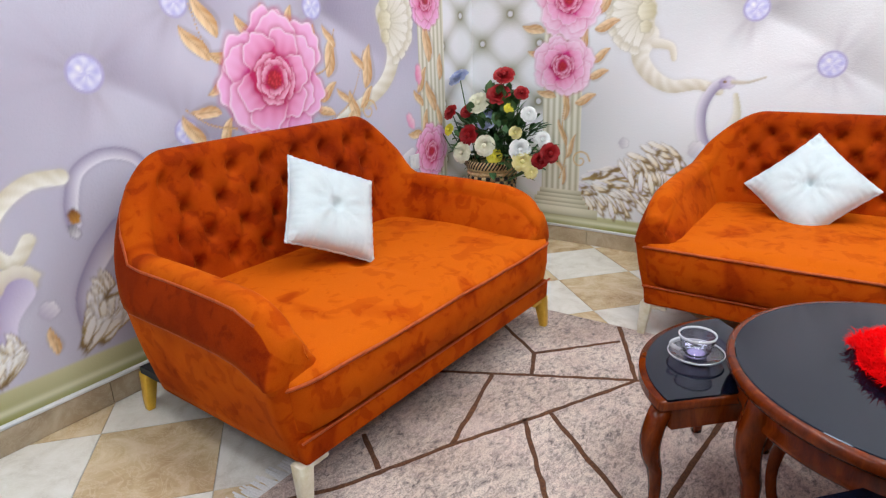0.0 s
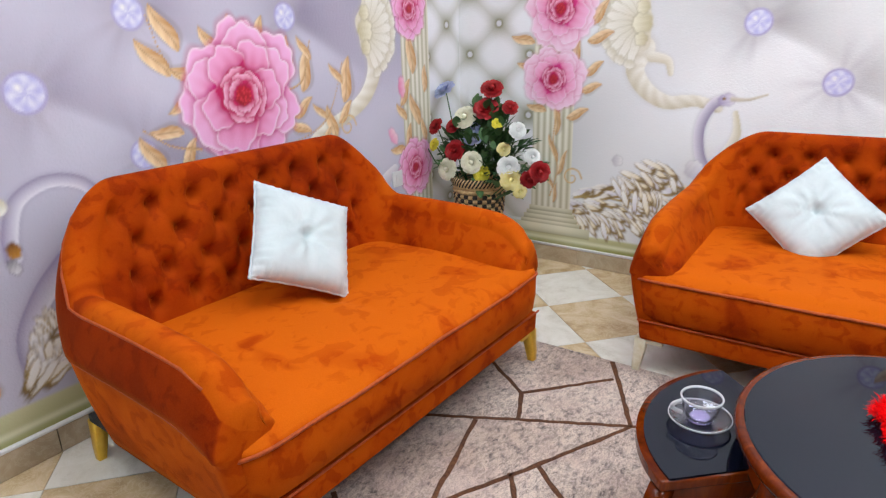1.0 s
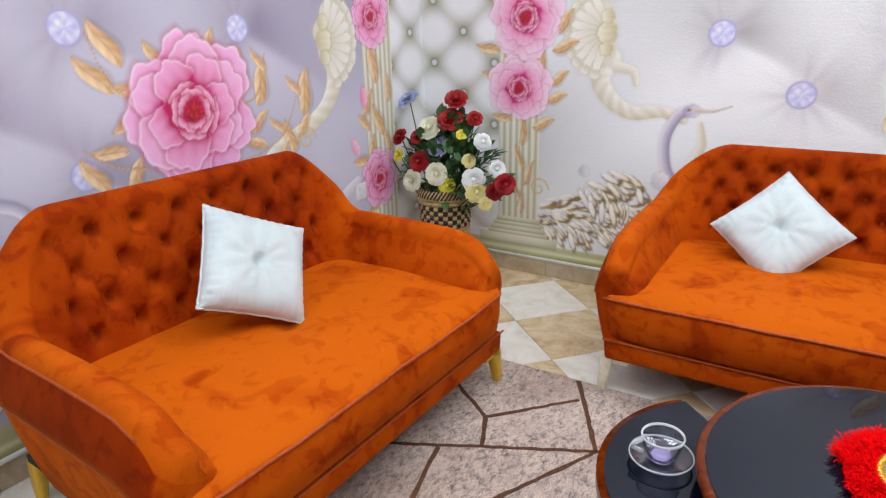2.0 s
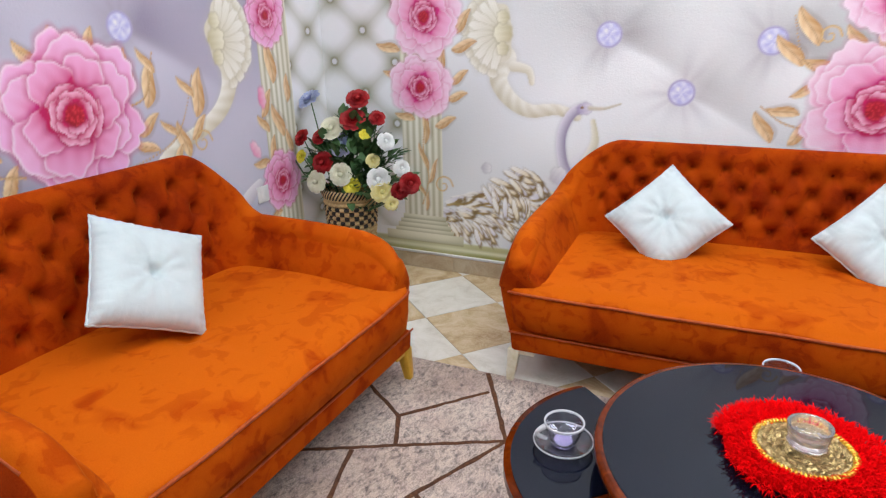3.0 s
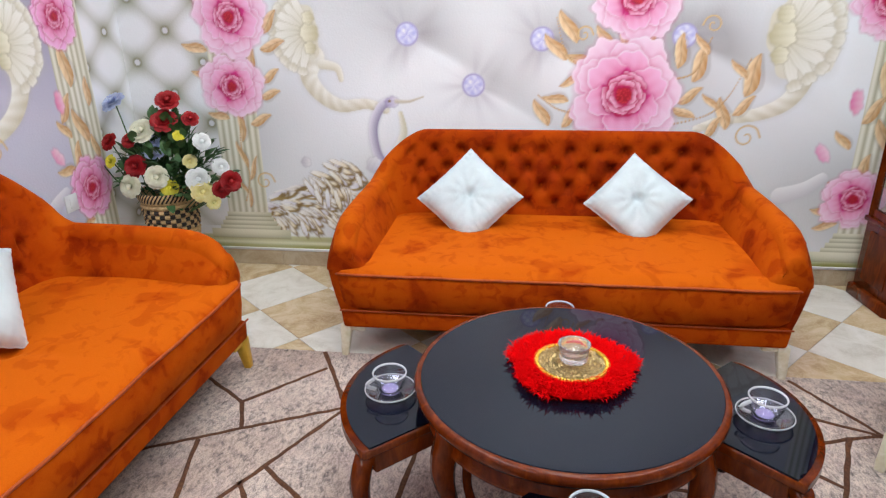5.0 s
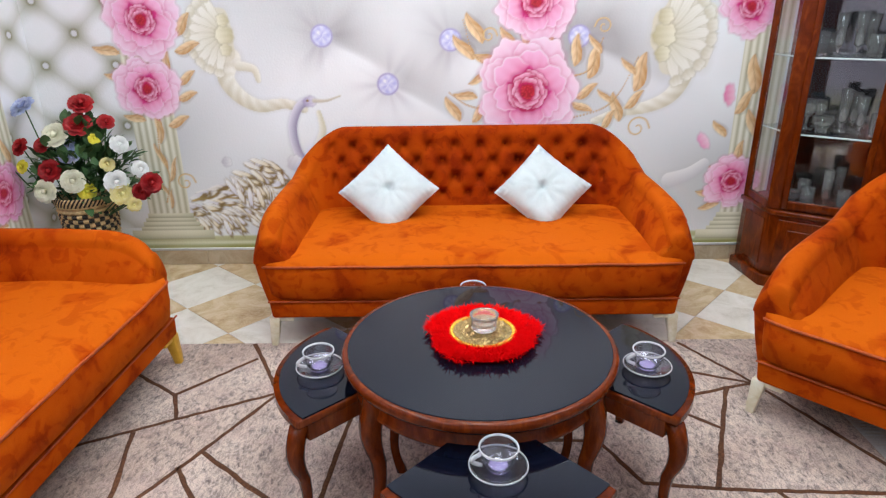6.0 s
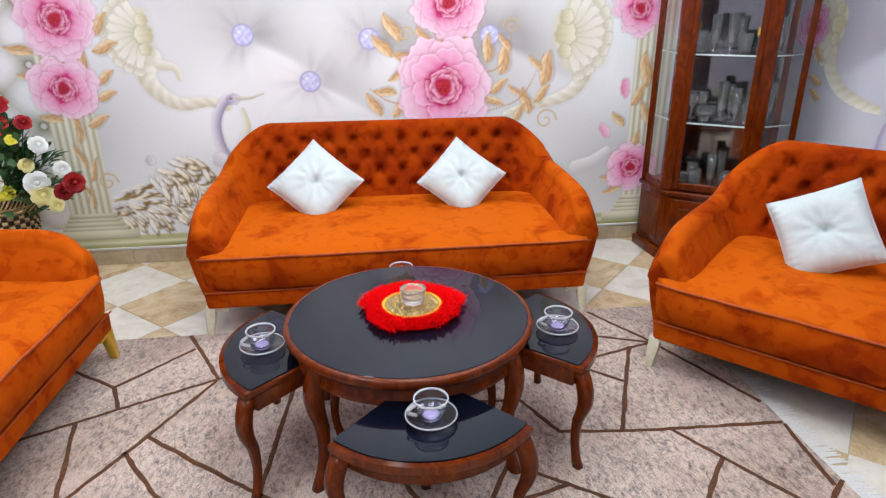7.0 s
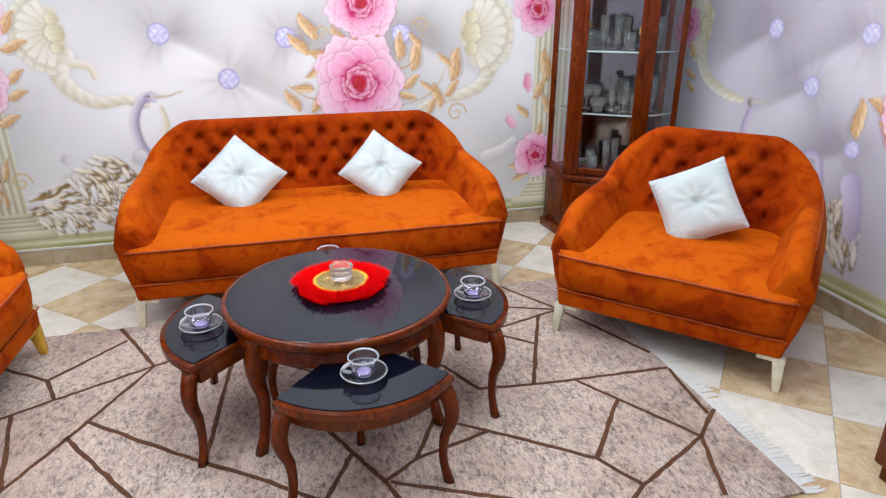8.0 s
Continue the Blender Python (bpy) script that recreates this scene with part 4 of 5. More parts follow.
def back_wall_print():
    c = Canvas(steps((LX, RX, 0.006)), steps(*FINE_Z), 4)
    gems = ((1.57, 1.33, 0.062), (1.92, 1.07, 0.062), (2.27, 1.30, 0.062), (2.97, 1.31, 0.062))
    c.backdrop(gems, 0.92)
    c.ground(0.19, SKIRT)
    c.tufts(LX, 0.50, 0.39, 0.335, 0.225, 1.36, 0.24)
    c.petal(0.96, 0.64, 0.03, 0.03, 0, lin(196, 194, 204), lin(244, 244, 246))
    for g in gems:
        c.gem(*g)
    # scroll, swan and feather tail
    c.stroke(((1.06, 1.22), (1.02, 1.12), (1.08, 1.02), (1.19, 0.96), (1.33, 0.97), (1.44, 0.94)), 0.058, 0.022, SHADE, IVORY, ridges=0.16)
    c.stroke(((1.10, 1.18), (1.18, 1.16), (1.20, 1.10)), 0.03, 0.014, SHADE, IVORY)
    c.shell(1.04, 1.34, 0.19, math.pi * 1.02)
    c.stroke(((1.50, 0.72), (1.535, 0.82), (1.52, 0.92)), 0.030, 0.012, lin(214, 208, 176), IVORY)
    c.stroke(((1.44, 0.60), (1.38, 0.70), (1.365, 0.84), (1.41, 0.95), (1.47, 0.985)), 0.028, 0.026, OUTLINE, SATIN)
    c.petal(1.475, 0.98, 0.042, 0.030, 0.2, LILAC_D, lin(246, 244, 250))
    c.stroke(((1.50, 0.985), (1.57, 0.985), (1.65, 1.01)), 0.012, 0.004, lin(190, 180, 150), lin(236, 232, 226))
    c.petal(1.462, 0.985, 0.010, 0.008, 0, lin(90, 60, 20), lin(190, 140, 50))
    c.petal(1.36, 0.63, 0.05, 0.045, 1.0, lin(206, 204, 214), lin(246, 246, 250))
    c.feathers(0.98, 0.38, 0.40, 0.17, 2.8, 165)
    c.feathers(1.12, 0.52, 0.16, 0.13, 2.2, 54)
    # pillar with its roses
    c.pillar(0.45, 0.70, 0.33)
    for s, z, ln, a in ((0.60, 0.86, 0.20, 1.4), (0.58, 0.68, 0.16, 1.8), (0.64, 0.60, 0.15, 1.1), (0.55, 0.50, 0.13, 2.1), (0.60, 0.42, 0.12, 1.3)):
        c.leaf(s, z, ln, a, 0.2)
    c.stroke(((0.60, 0.90), (0.58, 0.72), (0.61, 0.56), (0.57, 0.40)), 0.007, 0.005, lin(190, 140, 80), lin(236, 200, 140), 0.004)
    c.curl(0.70, 0.52, 0.06)
    for s, z, ln, a in ((0.83, 1.28, 0.14, 0.2), (0.80, 1.12, 0.12, 0.5), (0.79, 1.02, 0.12, 0.2), (0.72, 0.88, 0.13, 0.3), (0.47, 0.90, 0.12, 2.8), (0.38, 1.27, 0.14, 2.8), (0.40, 1.13, 0.11, 2.8), (0.82, 1.40, 0.14, 0.8), (0.70, 1.20, 0.12, 1.2)):
        c.leaf(s, z, ln, a)
    c.rose(0.60, 1.425, 0.205, tone=0.15)
    c.rose(0.57, 1.06, 0.180, tone=0.15)
    # the rose side
    c.stroke(((3.55, 1.22), (3.56, 1.10), (3.50, 0.99), (3.38, 0.93), (3.22, 0.90), (3.08, 0.85)), 0.058, 0.020, SHADE, IVORY, turn=-1, ridges=0.16)
    c.shell(3.43, 1.31, 0.24, 0.05)
    half_right(c, 2.70)
    c.curl(3.33, 0.81, 0.07)
    c.curl(3.10, 1.36, 0.05, -1)
    c.curl(2.48, 1.32, 0.045)
    c.rose(2.73, 1.49, 0.215, tone=0.15)
    c.rose(2.70, 1.02, 0.285, tone=0.15)
    c.stroke(((3.55, 0.50), (3.66, 0.54), (3.74, 0.60)), 0.05, 0.03, lin(206, 204, 210), lin(246, 246, 248))
    c.pillar(3.87, 4.12, 0.30)
    for s, z, ln, a in ((3.95, 1.10, 0.2, 1.6), (3.92, 0.95, 0.15, 0.9), (3.99, 0.82, 0.18, 1.9), (3.93, 0.66, 0.14, 1.2), (3.80, 0.80, 0.12, 2.2), (3.78, 0.42, 0.13, 2.9), (3.80, 0.34, 0.12, 3.3), (3.83, 0.56, 0.12, 2.7)):
        c.leaf(s, z, ln, a)
    c.petal(3.83, 0.99, 0.032, 0.062, 0.1, lin(235, 120, 180), lin(252, 214, 232))
    c.petal(3.72, 0.73, 0.03, 0.055, 0.6, lin(235, 150, 200), lin(252, 224, 238))
    c.rose(3.88, 1.45, 0.165, tone=0.15)
    c.rose(3.915, 0.49, 0.165, tone=0.15)
    return c


def left_wall_print():
    c = Canvas(steps((FY, -3.3, 0.08), (-3.3, BY, 0.006)), steps(*FINE_Z), 9)
    gems = ((-2.08, 1.41, 0.060), (-1.39, 1.40, 0.060), (-2.11, 0.94, 0.055), (-2.45, 1.18, 0.066))
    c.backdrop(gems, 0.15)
    c.ground(0.22, SKIRT)
    c.tufts(-0.36, BY, 0.39, 0.335, 0.225 - 0.39, 1.36, 0.24)
    for g in gems:
        c.gem(*g)
    # swans, scrolls and pearls
    c.stroke(((-2.30, 0.70), (-2.32, 0.86), (-2.43, 0.91), (-2.54, 0.87), (-2.585, 0.77), (-2.59, 0.70)), 0.022, 0.028, OUTLINE, SATIN)
    c.petal(-2.585, 0.72, 0.030, 0.022, -1.4, lin(96, 50, 16), lin(214, 150, 60))
    c.petal(-2.595, 0.67, 0.030, 0.018, -1.2, lin(110, 104, 120), lin(244, 244, 250))
    c.stroke(((-2.44, 0.64), (-2.53, 0.56), (-2.61, 0.44), (-2.62, 0.32)), 0.045, 0.026, OUTLINE, SATIN)
    c.stroke(((-2.38, 0.52), (-2.46, 0.44), (-2.55, 0.35)), 0.05, 0.05, lin(180, 172, 200), lin(228, 224, 240))
    c.feathers(-2.55, 0.36, 0.075, 0.10, 1.2, 46)
    c.feathers(-2.44, 0.44, 0.04, 0.03, 0.4, 12)
    c.stroke(((-2.60, 0.86), (-2.70, 0.86), (-2.80, 0.80), (-2.86, 0.70), (-2.80, 0.62), (-2.74, 0.68)), 0.030, 0.026, SHADE, IVORY, ridges=0.14)
    c.petal(-2.80, 0.56, 0.055, 0.07, 1.4, lin(214, 204, 176), lin(240, 236, 226))
    c.petal(-2.73, 0.43, 0.034, 0.034, 0.5, lin(190, 182, 208), lin(240, 238, 246))
    c.leaf(-2.74, 0.32, 0.10, 1.5)
    c.stroke(((-2.80, 0.52), (-2.86, 0.44), (-2.88, 0.33)), 0.05, 0.03, LILAC_D, LILAC)
    c.feathers(-2.88, 0.31, 0.05, 0.05, 1.2, 24)
    c.stroke(((-2.98, 0.90), (-3.08, 0.75), (-3.02, 0.55)), 0.05, 0.04, LILAC_D, LILAC)
    # scroll and shell, then roses
    c.stroke(((-0.82, 1.24), (-0.84, 1.12), (-0.92, 1.02), (-1.06, 0.95), (-1.22, 0.90), (-1.32, 0.84)), 0.058, 0.022, SHADE, IVORY, turn=-1, ridges=0.16)
    c.shell(-0.88, 1.34, 0.20, 0.05)
    half_right(c, -1.66)
    c.curl(-1.05, 0.90, 0.06)
    c.rose(-1.63, 1.66, 0.15)
    c.rose(-1.65, 1.10, 0.285)
    c.stroke(((-0.86, 0.52), (-0.78, 0.58), (-0.70, 0.62)), 0.05, 0.03, lin(196, 190, 206), lin(240, 238, 246))
    c.pillar(-0.60, -0.35, 0.30)
    for s, z, ln, a in ((-0.52, 1.22, 0.2, 1.6), (-0.58, 1.02, 0.15, 0.9), (-0.50, 0.92, 0.18, 1.9), (-0.56, 0.78, 0.14, 1.2), (-0.62, 0.92, 0.12, 2.2), (-0.66, 0.72, 0.13, 2.9), (-0.60, 0.42, 0.12, 3.3), (-0.40, 1.08, 0.14, 1.4), (-0.42, 0.80, 0.13, 1.7), (-0.50, 1.34, 0.12, 0.4)):
        c.leaf(s, z, ln, a)
    c.petal(-0.61, 1.05, 0.03, 0.058, 0.1, lin(235, 120, 180), lin(252, 214, 232))
    c.petal(-0.70, 0.80, 0.03, 0.055, 0.6, lin(235, 150, 200), lin(252, 224, 238))
    c.rose(-0.52, 1.44, 0.15)
    c.rose(-0.51, 0.60, 0.165)
    return c


def right_wall_print():
    c = Canvas(steps((FY, -2.4, 0.1), (-2.4, BY, 0.009)), steps((SKIRT, 1.66, 0.009), (1.66, CEIL, 0.08)), 6)
    gems = ((-1.04, 1.36, 0.055), (-1.36, 1.09, 0.055), (-1.64, 1.36, 0.055), (-1.68, 0.83, 0.045))
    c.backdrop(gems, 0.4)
    c.ground(0.20, SKIRT)
    for g in gems:
        c.gem(*g)
    c.stroke(((-0.42, 1.24), (-0.45, 1.12), (-0.56, 1.02), (-0.72, 0.97), (-0.86, 0.95)), 0.055, 0.022, SHADE, IVORY, ridges=0.16)
    c.shell(-0.44, 1.36, 0.20, 0.0)
    c.stroke(((-0.93, 0.62), (-0.92, 0.80), (-0.96, 0.93)), 0.026, 0.024, LILAC_D, LILAC)
    c.petal(-0.95, 0.95, 0.035, 0.026, 3.0, lin(120, 96, 80), lin(236, 232, 244))
    c.stroke(((-0.98, 0.96), (-1.10, 0.97)), 0.010, 0.004, lin(190, 180, 150), lin(236, 232, 226))
    c.stroke(((-1.36, 0.66), (-1.42, 0.75), (-1.50, 0.74), (-1.54, 0.62)), 0.024, 0.024, LILAC_D, LILAC)
    c.feathers(-1.72, 0.40, 0.12, 0.16, 1.5, 70)
    c.stroke(((-1.72, 0.66), (-1.76, 0.56), (-1.78, 0.44)), 0.06, 0.05, LILAC_D, LILAC)
    for s, z, ln, a in ((-1.68, 0.98, 0.18, 1.4), (-1.78, 1.05, 0.15, 0.2), (-1.85, 0.94, 0.15, 0.5), (-0.34, 1.05, 0.12, 0.1), (-0.36, 0.97, 0.11, 0.3), (-0.33, 1.2, 0.12, 0.6)):
        c.leaf(s, z, ln, a)
    c.rose(-0.24, 1.34, 0.13)
    c.rose(-2.1, 1.05, 0.28)
    return c


def wall(name, b, label):
    ob = finish(name, b, PLASTER, smooth=False)
    return tagged(ob, label, "wall", kind="structure")


wall_back = wall("wall_back", box(LX - 0.15, RX + 0.15, BY, BY + 0.15, 0, CEIL), "back wall papered with a rose and swan mural")
wall_left = wall("wall_left", box(LX - 0.15, LX, FY - 0.15, BY, 0, CEIL), "side wall papered with a lilac rose mural")
wall_right = wall("wall_right", box(RX, RX + 0.15, FY - 0.15, BY, 0, CEIL), "side wall papered with a lilac swan mural")
wall("wall_front", box(LX, RX, FY - 0.15, FY, 0, CEIL), "plain wall closing the room")
back_wall_print().sheet("wallpaper", lambda s, z: np.stack([s, np.full_like(s, BY - 0.004), z], -1), wall_back)
left_wall_print().sheet("wallpaper", lambda s, z: np.stack([np.full_like(s, LX + 0.004), s, z], -1), wall_left)
right_wall_print().sheet("wallpaper", lambda s, z: np.stack([np.full_like(s, RX - 0.004), s, z], -1), wall_right)


# ---- rug ----
def rug():
    t = thing("rug", pose(0, 0, 0), "grey beige rug with brown angular lines and white fringe", "rug")
    x0, x1, y0, y1 = 0.84, 3.735, -2.82, -1.05
    part("woven_ground", box(x0, x1, y0, y1, 0.0015, 0.012, 0.003, 2), RUG, t)
    lines = (
        ((0.88, -1.29), (1.13, -1.47), (1.20, -1.63)), ((1.13, -1.47), (1.39, -1.19)), ((1.34, -1.06), (1.55, -1.46), (1.36, -1.83), (1.18, -2.15), (1.02, -2.48)),
        ((0.86, -1.80), (1.20, -1.63), (1.55, -1.46), (1.75, -1.38)), ((1.07, -1.71), (1.18, -2.15)), ((0.90, -2.26), (1.06, -2.37)),
        ((1.31, -1.90), (1.61, -2.30), (1.80, -2.58)), ((1.37, -1.82), (1.58, -1.99), (1.81, -2.165), (2.04, -2.33), (2.25, -2.50), (2.56, -2.80)),
        ((1.88, -1.52), (1.82, -2.165)), ((2.20, -2.0), (2.41, -2.42), (2.50, -2.66)), ((2.32, -2.26), (2.20, -2.48)), ((2.67, -2.10), (2.54, -2.34)),
        ((2.42, -2.42), (2.54, -2.34), (2.83, -2.26)), ((2.70, -2.17), (2.83, -2.26), (3.15, -2.50), (3.24, -2.66)), ((3.40, -2.20), (3.15, -2.50)),
        ((2.43, -2.43), (2.82, -2.62), (3.06, -2.80)), ((3.73, -2.36), (3.58, -2.49), (3.24, -2.66), (3.08, -2.78)), ((3.58, -2.49), (3.47, -2.77)),
        ((3.29, -2.03), (3.58, -2.49)), ((3.725, -2.06), (3.69, -2.38)), ((2.78, -1.78), (2.88, -1.99), (3.11, -2.02), (3.29, -2.03), (3.725, -2.05)),
        ((3.37, -1.45), (3.25, -1.71), (3.11, -2.02)), ((3.30, -1.08), (3.50, -1.42), (3.72, -1.92)), ((3.20, -1.30), (3.49, -1.42)), ((3.08, -1.54), (3.37, -1.45), (3.49, -1.42)), ((3.08, -1.56), (3.25, -1.71)),
        ((2.1, -1.1), (2.0, -1.5), (2.3, -1.75)), ((2.0, -1.5), (1.75, -1.38)), ((2.3, -1.75), (2.78, -1.78)), ((2.3, -1.75), (2.20, -2.0)), ((0.86, -2.7), (1.02, -2.48)), ((1.8, -2.58), (1.54, -2.80)),
    )
    rnd = random.Random(3)
    for line in lines:
        pts = []
        for (ax, ay), (bx, by) in zip(line, line[1:]):
            n = max(2, int(math.hypot(bx - ax, by - ay) / 0.035))
            pts += [(ax + (bx - ax) * k / n, ay + (by - ay) * k / n) for k in range(n)]
        pts.append(line[-1])
        rows, w = [], 0.0085
        for k, (px, py) in enumerate(pts):
            a, b = pts[max(0, k - 1)], pts[min(len(pts) - 1, k + 1)]
            dx, dy = b[0] - a[0], b[1] - a[1]
            ln = math.hypot(dx, dy)
            nx_, ny_ = -dy / ln, dx / ln
            j, q = rnd.uniform(-0.0025, 0.0025), w * rnd.uniform(0.8, 1.15)
            rows.append([(px + nx_ * (j + q * o), py + ny_ * (j + q * o), z) for o, z in ((-1.1, 0.0115), (-0.8, 0.0140), (0.8, 0.0140), (1.1, 0.0115))])
        bm, vs = surface(rows)
        part("woven_line", bm, STRIP, t)
    for side, xs in ((1, x1), (-1, x0)):
        bm = bmesh.new()
        y = y0
        while y < y1:
            ln = 0.085 * rnd.uniform(0.8, 1.1)
            ya = y + rnd.uniform(-0.01, 0.01)
            tw = 0.006
            surface([[(xs, y - tw, 0.006), (xs, y, 0.011), (xs, y + tw, 0.006)], [(xs + side * ln * 0.5, ya - tw, 0.003), (xs + side * ln * 0.5, ya, 0.008), (xs + side * ln * 0.5, ya + tw, 0.003)], [(xs + side * ln, ya - tw * 0.6, 0.001), (xs + side * ln, ya, 0.004), (xs + side * ln, ya + tw * 0.6, 0.001)]], bm=bm)
            y += 0.0085
        part("fringe", bm, FRINGE, t, "white knotted fringe")


rug()


# ---- red and gold centrepiece with a glass candle holder ----
def centrepiece():
    t = thing("table_mat", pose(2.352, -1.892, 0.5045), "round red feather mat with a gold sequin centre", "table mat")
    rnd = random.Random(8)
    bm = bmesh.new()
    for k in range(9000):
        a = rnd.uniform(0, 2 * math.pi)
        r = rnd.uniform(0.085, 0.170 * (1 + 0.05 * math.sin(5 * a) + 0.05 * math.sin(3 * a + 1) + 0.03 * math.sin(9 * a)))
        ln, w = rnd.uniform(0.010, 0.026), rnd.uniform(0.0007, 0.0018)
        a2 = a + rnd.uniform(-1.2, 1.2)
        z = 0.004 + 0.018 * math.sin(math.pi * (r - 0.07) / 0.13) * rnd.uniform(0.4, 1.2)
        p = Vector((r * math.cos(a), r * math.sin(a), z))
        d = Vector((math.cos(a2), math.sin(a2), rnd.uniform(-0.1, 0.9)))
        s = Vector((-math.sin(a2), math.cos(a2), rnd.uniform(-0.4, 0.4))) * w
        e = p + d * ln
        e.z = max(0.002, e.z)
        v = [bm.verts.new(q) for q in (p - s * 0.5, p + s * 0.5, (p + e) / 2 + s + Vector((0, 0, 0.005)), e, (p + e) / 2 - s + Vector((0, 0, 0.005)))]
        bm.faces.new(v)
    part("feather_ring", bm, RED, t, "fluffy red feather ring", False)
    part("base", lathe([(0.0005, 0.0), (0.15, 0.0), (0.158, 0.004), (0.15, 0.012), (0.13, 0.016), (0.10, 0.014), (0.0005, 0.012)], 48), RED, t)
    bm = bmesh.new()
    lathe([(0.0005, 0.016), (0.09, 0.015), (0.098, 0.013), (0.098, 0.018), (0.09, 0.022), (0.0005, 0.022)], 48, bm)
    for k in range(420):
        a, r = rnd.uniform(0, 6.28), 0.092 * math.sqrt(rnd.random())
        n = Vector((rnd.uniform(-1, 1), rnd.uniform(-1, 1), 1.4)).normalized()
        u = n.cross(Vector((math.cos(a), math.sin(a), 0))).normalized()
        v2 = n.cross(u)
        c = Vector((r * math.cos(a), r * math.sin(a), 0.0245))
        bm.faces.new([bm.verts.new(c + 0.006 * (math.cos(q) * u + 0.45 * math.sin(q) * v2)) for q in (0, 1.05, 2.1, 3.14, 4.2, 5.24)])
    part("sequin_centre", bm, SEQUIN, t, "glittering gold sequin centre", False)
    bm = bmesh.new()
    for k in range(70):
        a = 2 * math.pi * k / 70
        own = bmesh.new()
        bmesh.ops.create_icosphere(own, subdivisions=1, radius=0.0055)
        for v in own.verts:
            v.co = Vector((v.co.x * 1.7, v.co.y * 0.7, v.co.z))
        own.transform(Matrix.Translation((0.098 * math.cos(a), 0.098 * math.sin(a), 0.022)) @ pose(0, 0, 0, 0, 0, math.degrees(a)))
        join(bm, own)
    part("bead_edge", bm, GOLD_BEAD, t, "yellow gold beaded edge")
    h = thing("candle_holder", pose(2.357, -1.890, 0.5315), "small cut glass candle holder on the red mat", "candle holder")
    prof = [(0.0005, 0.0), (0.034, 0.0), (0.039, 0.004), (0.040, 0.012), (0.038, 0.020), (0.041, 0.03), (0.044, 0.048), (0.045, 0.052), (0.040, 0.052), (0.037, 0.035), (0.034, 0.018), (0.0005, 0.014)]
    bm = lathe(prof, 36)
    for v in bm.verts:
        a = math.atan2(v.co.y, v.co.x)
        if v.co.xy.length > 0.036 and v.co.z < 0.05:
            v.co.xy *= 1 + 0.03 * math.cos(a * 12)
    part("bowl", bm, CANDLE_GLASS, h)


centrepiece()


# ---- basket of artificial flowers ----
def weave_material(name, a, b):
    m = material(name, a, 0.7)
    n = Nodes(m)
    f = n.noise(n.coords(), 70.0, 4.0, 0.6)
    n.set("Base Color", n.ramp(f, (0.3, a), (0.7, b)))
    n.bump(f, 0.4, 0.004)
    return m


STRAW = weave_material("pale_straw", srgb(176, 142, 92), srgb(222, 194, 146))
DARK_STRAW = weave_material("black_straw", srgb(22, 16, 14), srgb(52, 40, 34))
LEAF = speckled("green_fabric_leaf", (0.02, 0.075, 0.02, 1), (0.09, 0.20, 0.06, 1), 30, 0.6)
STEM = speckled("green_plastic_stem", (0.03, 0.08, 0.02, 1), (0.06, 0.14, 0.04, 1), 30, 0.5)
BLOOMS = {
    "red": speckled("red_silk_petal", (0.24, 0.002, 0.004, 1), (0.44, 0.006, 0.010, 1), 40, 0.6),
    "cream": speckled("cream_silk_petal", (0.70, 0.68, 0.48, 1), (0.86, 0.85, 0.70, 1), 40, 0.6),
    "white": speckled("white_silk_petal", (0.72, 0.74, 0.72, 1), (0.86, 0.87, 0.86, 1), 40, 0.6),
    "yellow": speckled("yellow_silk_petal", (0.72, 0.62, 0.03, 1), (0.88, 0.82, 0.10, 1), 40, 0.6),
    "pale yellow": speckled("pale_yellow_silk_petal", (0.80, 0.70, 0.25, 1), (0.88, 0.82, 0.45, 1), 40, 0.6),
    "blue": speckled("blue_silk_petal", (0.30, 0.36, 0.66, 1), (0.62, 0.68, 0.84, 1), 40, 0.6),
}


def bloom_mesh(r, layers, rnd, ruffle):
    bm = bmesh.new()
    for la in range(layers):
        u = la / max(1, layers - 1)
        n = max(3, round(9 - 5 * u))
        ln, tilt = r * (1.0 - 0.62 * u), 0.25 + 1.15 * u
        for k in range(n):
            a = 2 * math.pi * (k + 0.5 * (la % 2)) / n + rnd.uniform(-0.2, 0.2)
            rows = []
            for i in range(4):
                p = i / 3
                w = ln * 0.52 * math.sin(math.pi * (0.12 + 0.72 * p))
                e = tilt + 0.5 * p * (1 - u) - 0.9 * p * u + ruffle * rnd.uniform(-0.4, 0.4)
                rad, z = r * 0.10 + ln * p * math.cos(tilt), ln * p * math.sin(tilt) - (1 - u) * 0.22 * ln * p * p
                rows.append([((rad - 0.10 * w * abs(o)) * math.cos(a) - o * w * math.sin(a), (rad - 0.10 * w * abs(o)) * math.sin(a) + o * w * math.cos(a), z + 0.22 * w * abs(o) + ruffle * r * rnd.uniform(-0.12, 0.12)) for o in (-1, -0.5, 0, 0.5, 1)])
            surface(rows, bm=bm)
    own = bmesh.new()
    bmesh.ops.create_icosphere(own, subdivisions=2, radius=r * 0.25)
    for v in own.verts:
        a = math.atan2(v.co.y, v.co.x)
        v.co *= 1 + 0.12 * math.sin(3 * a + v.co.z / r * 14)
        v.co.z += r * 0.22
    return join(bm, own)


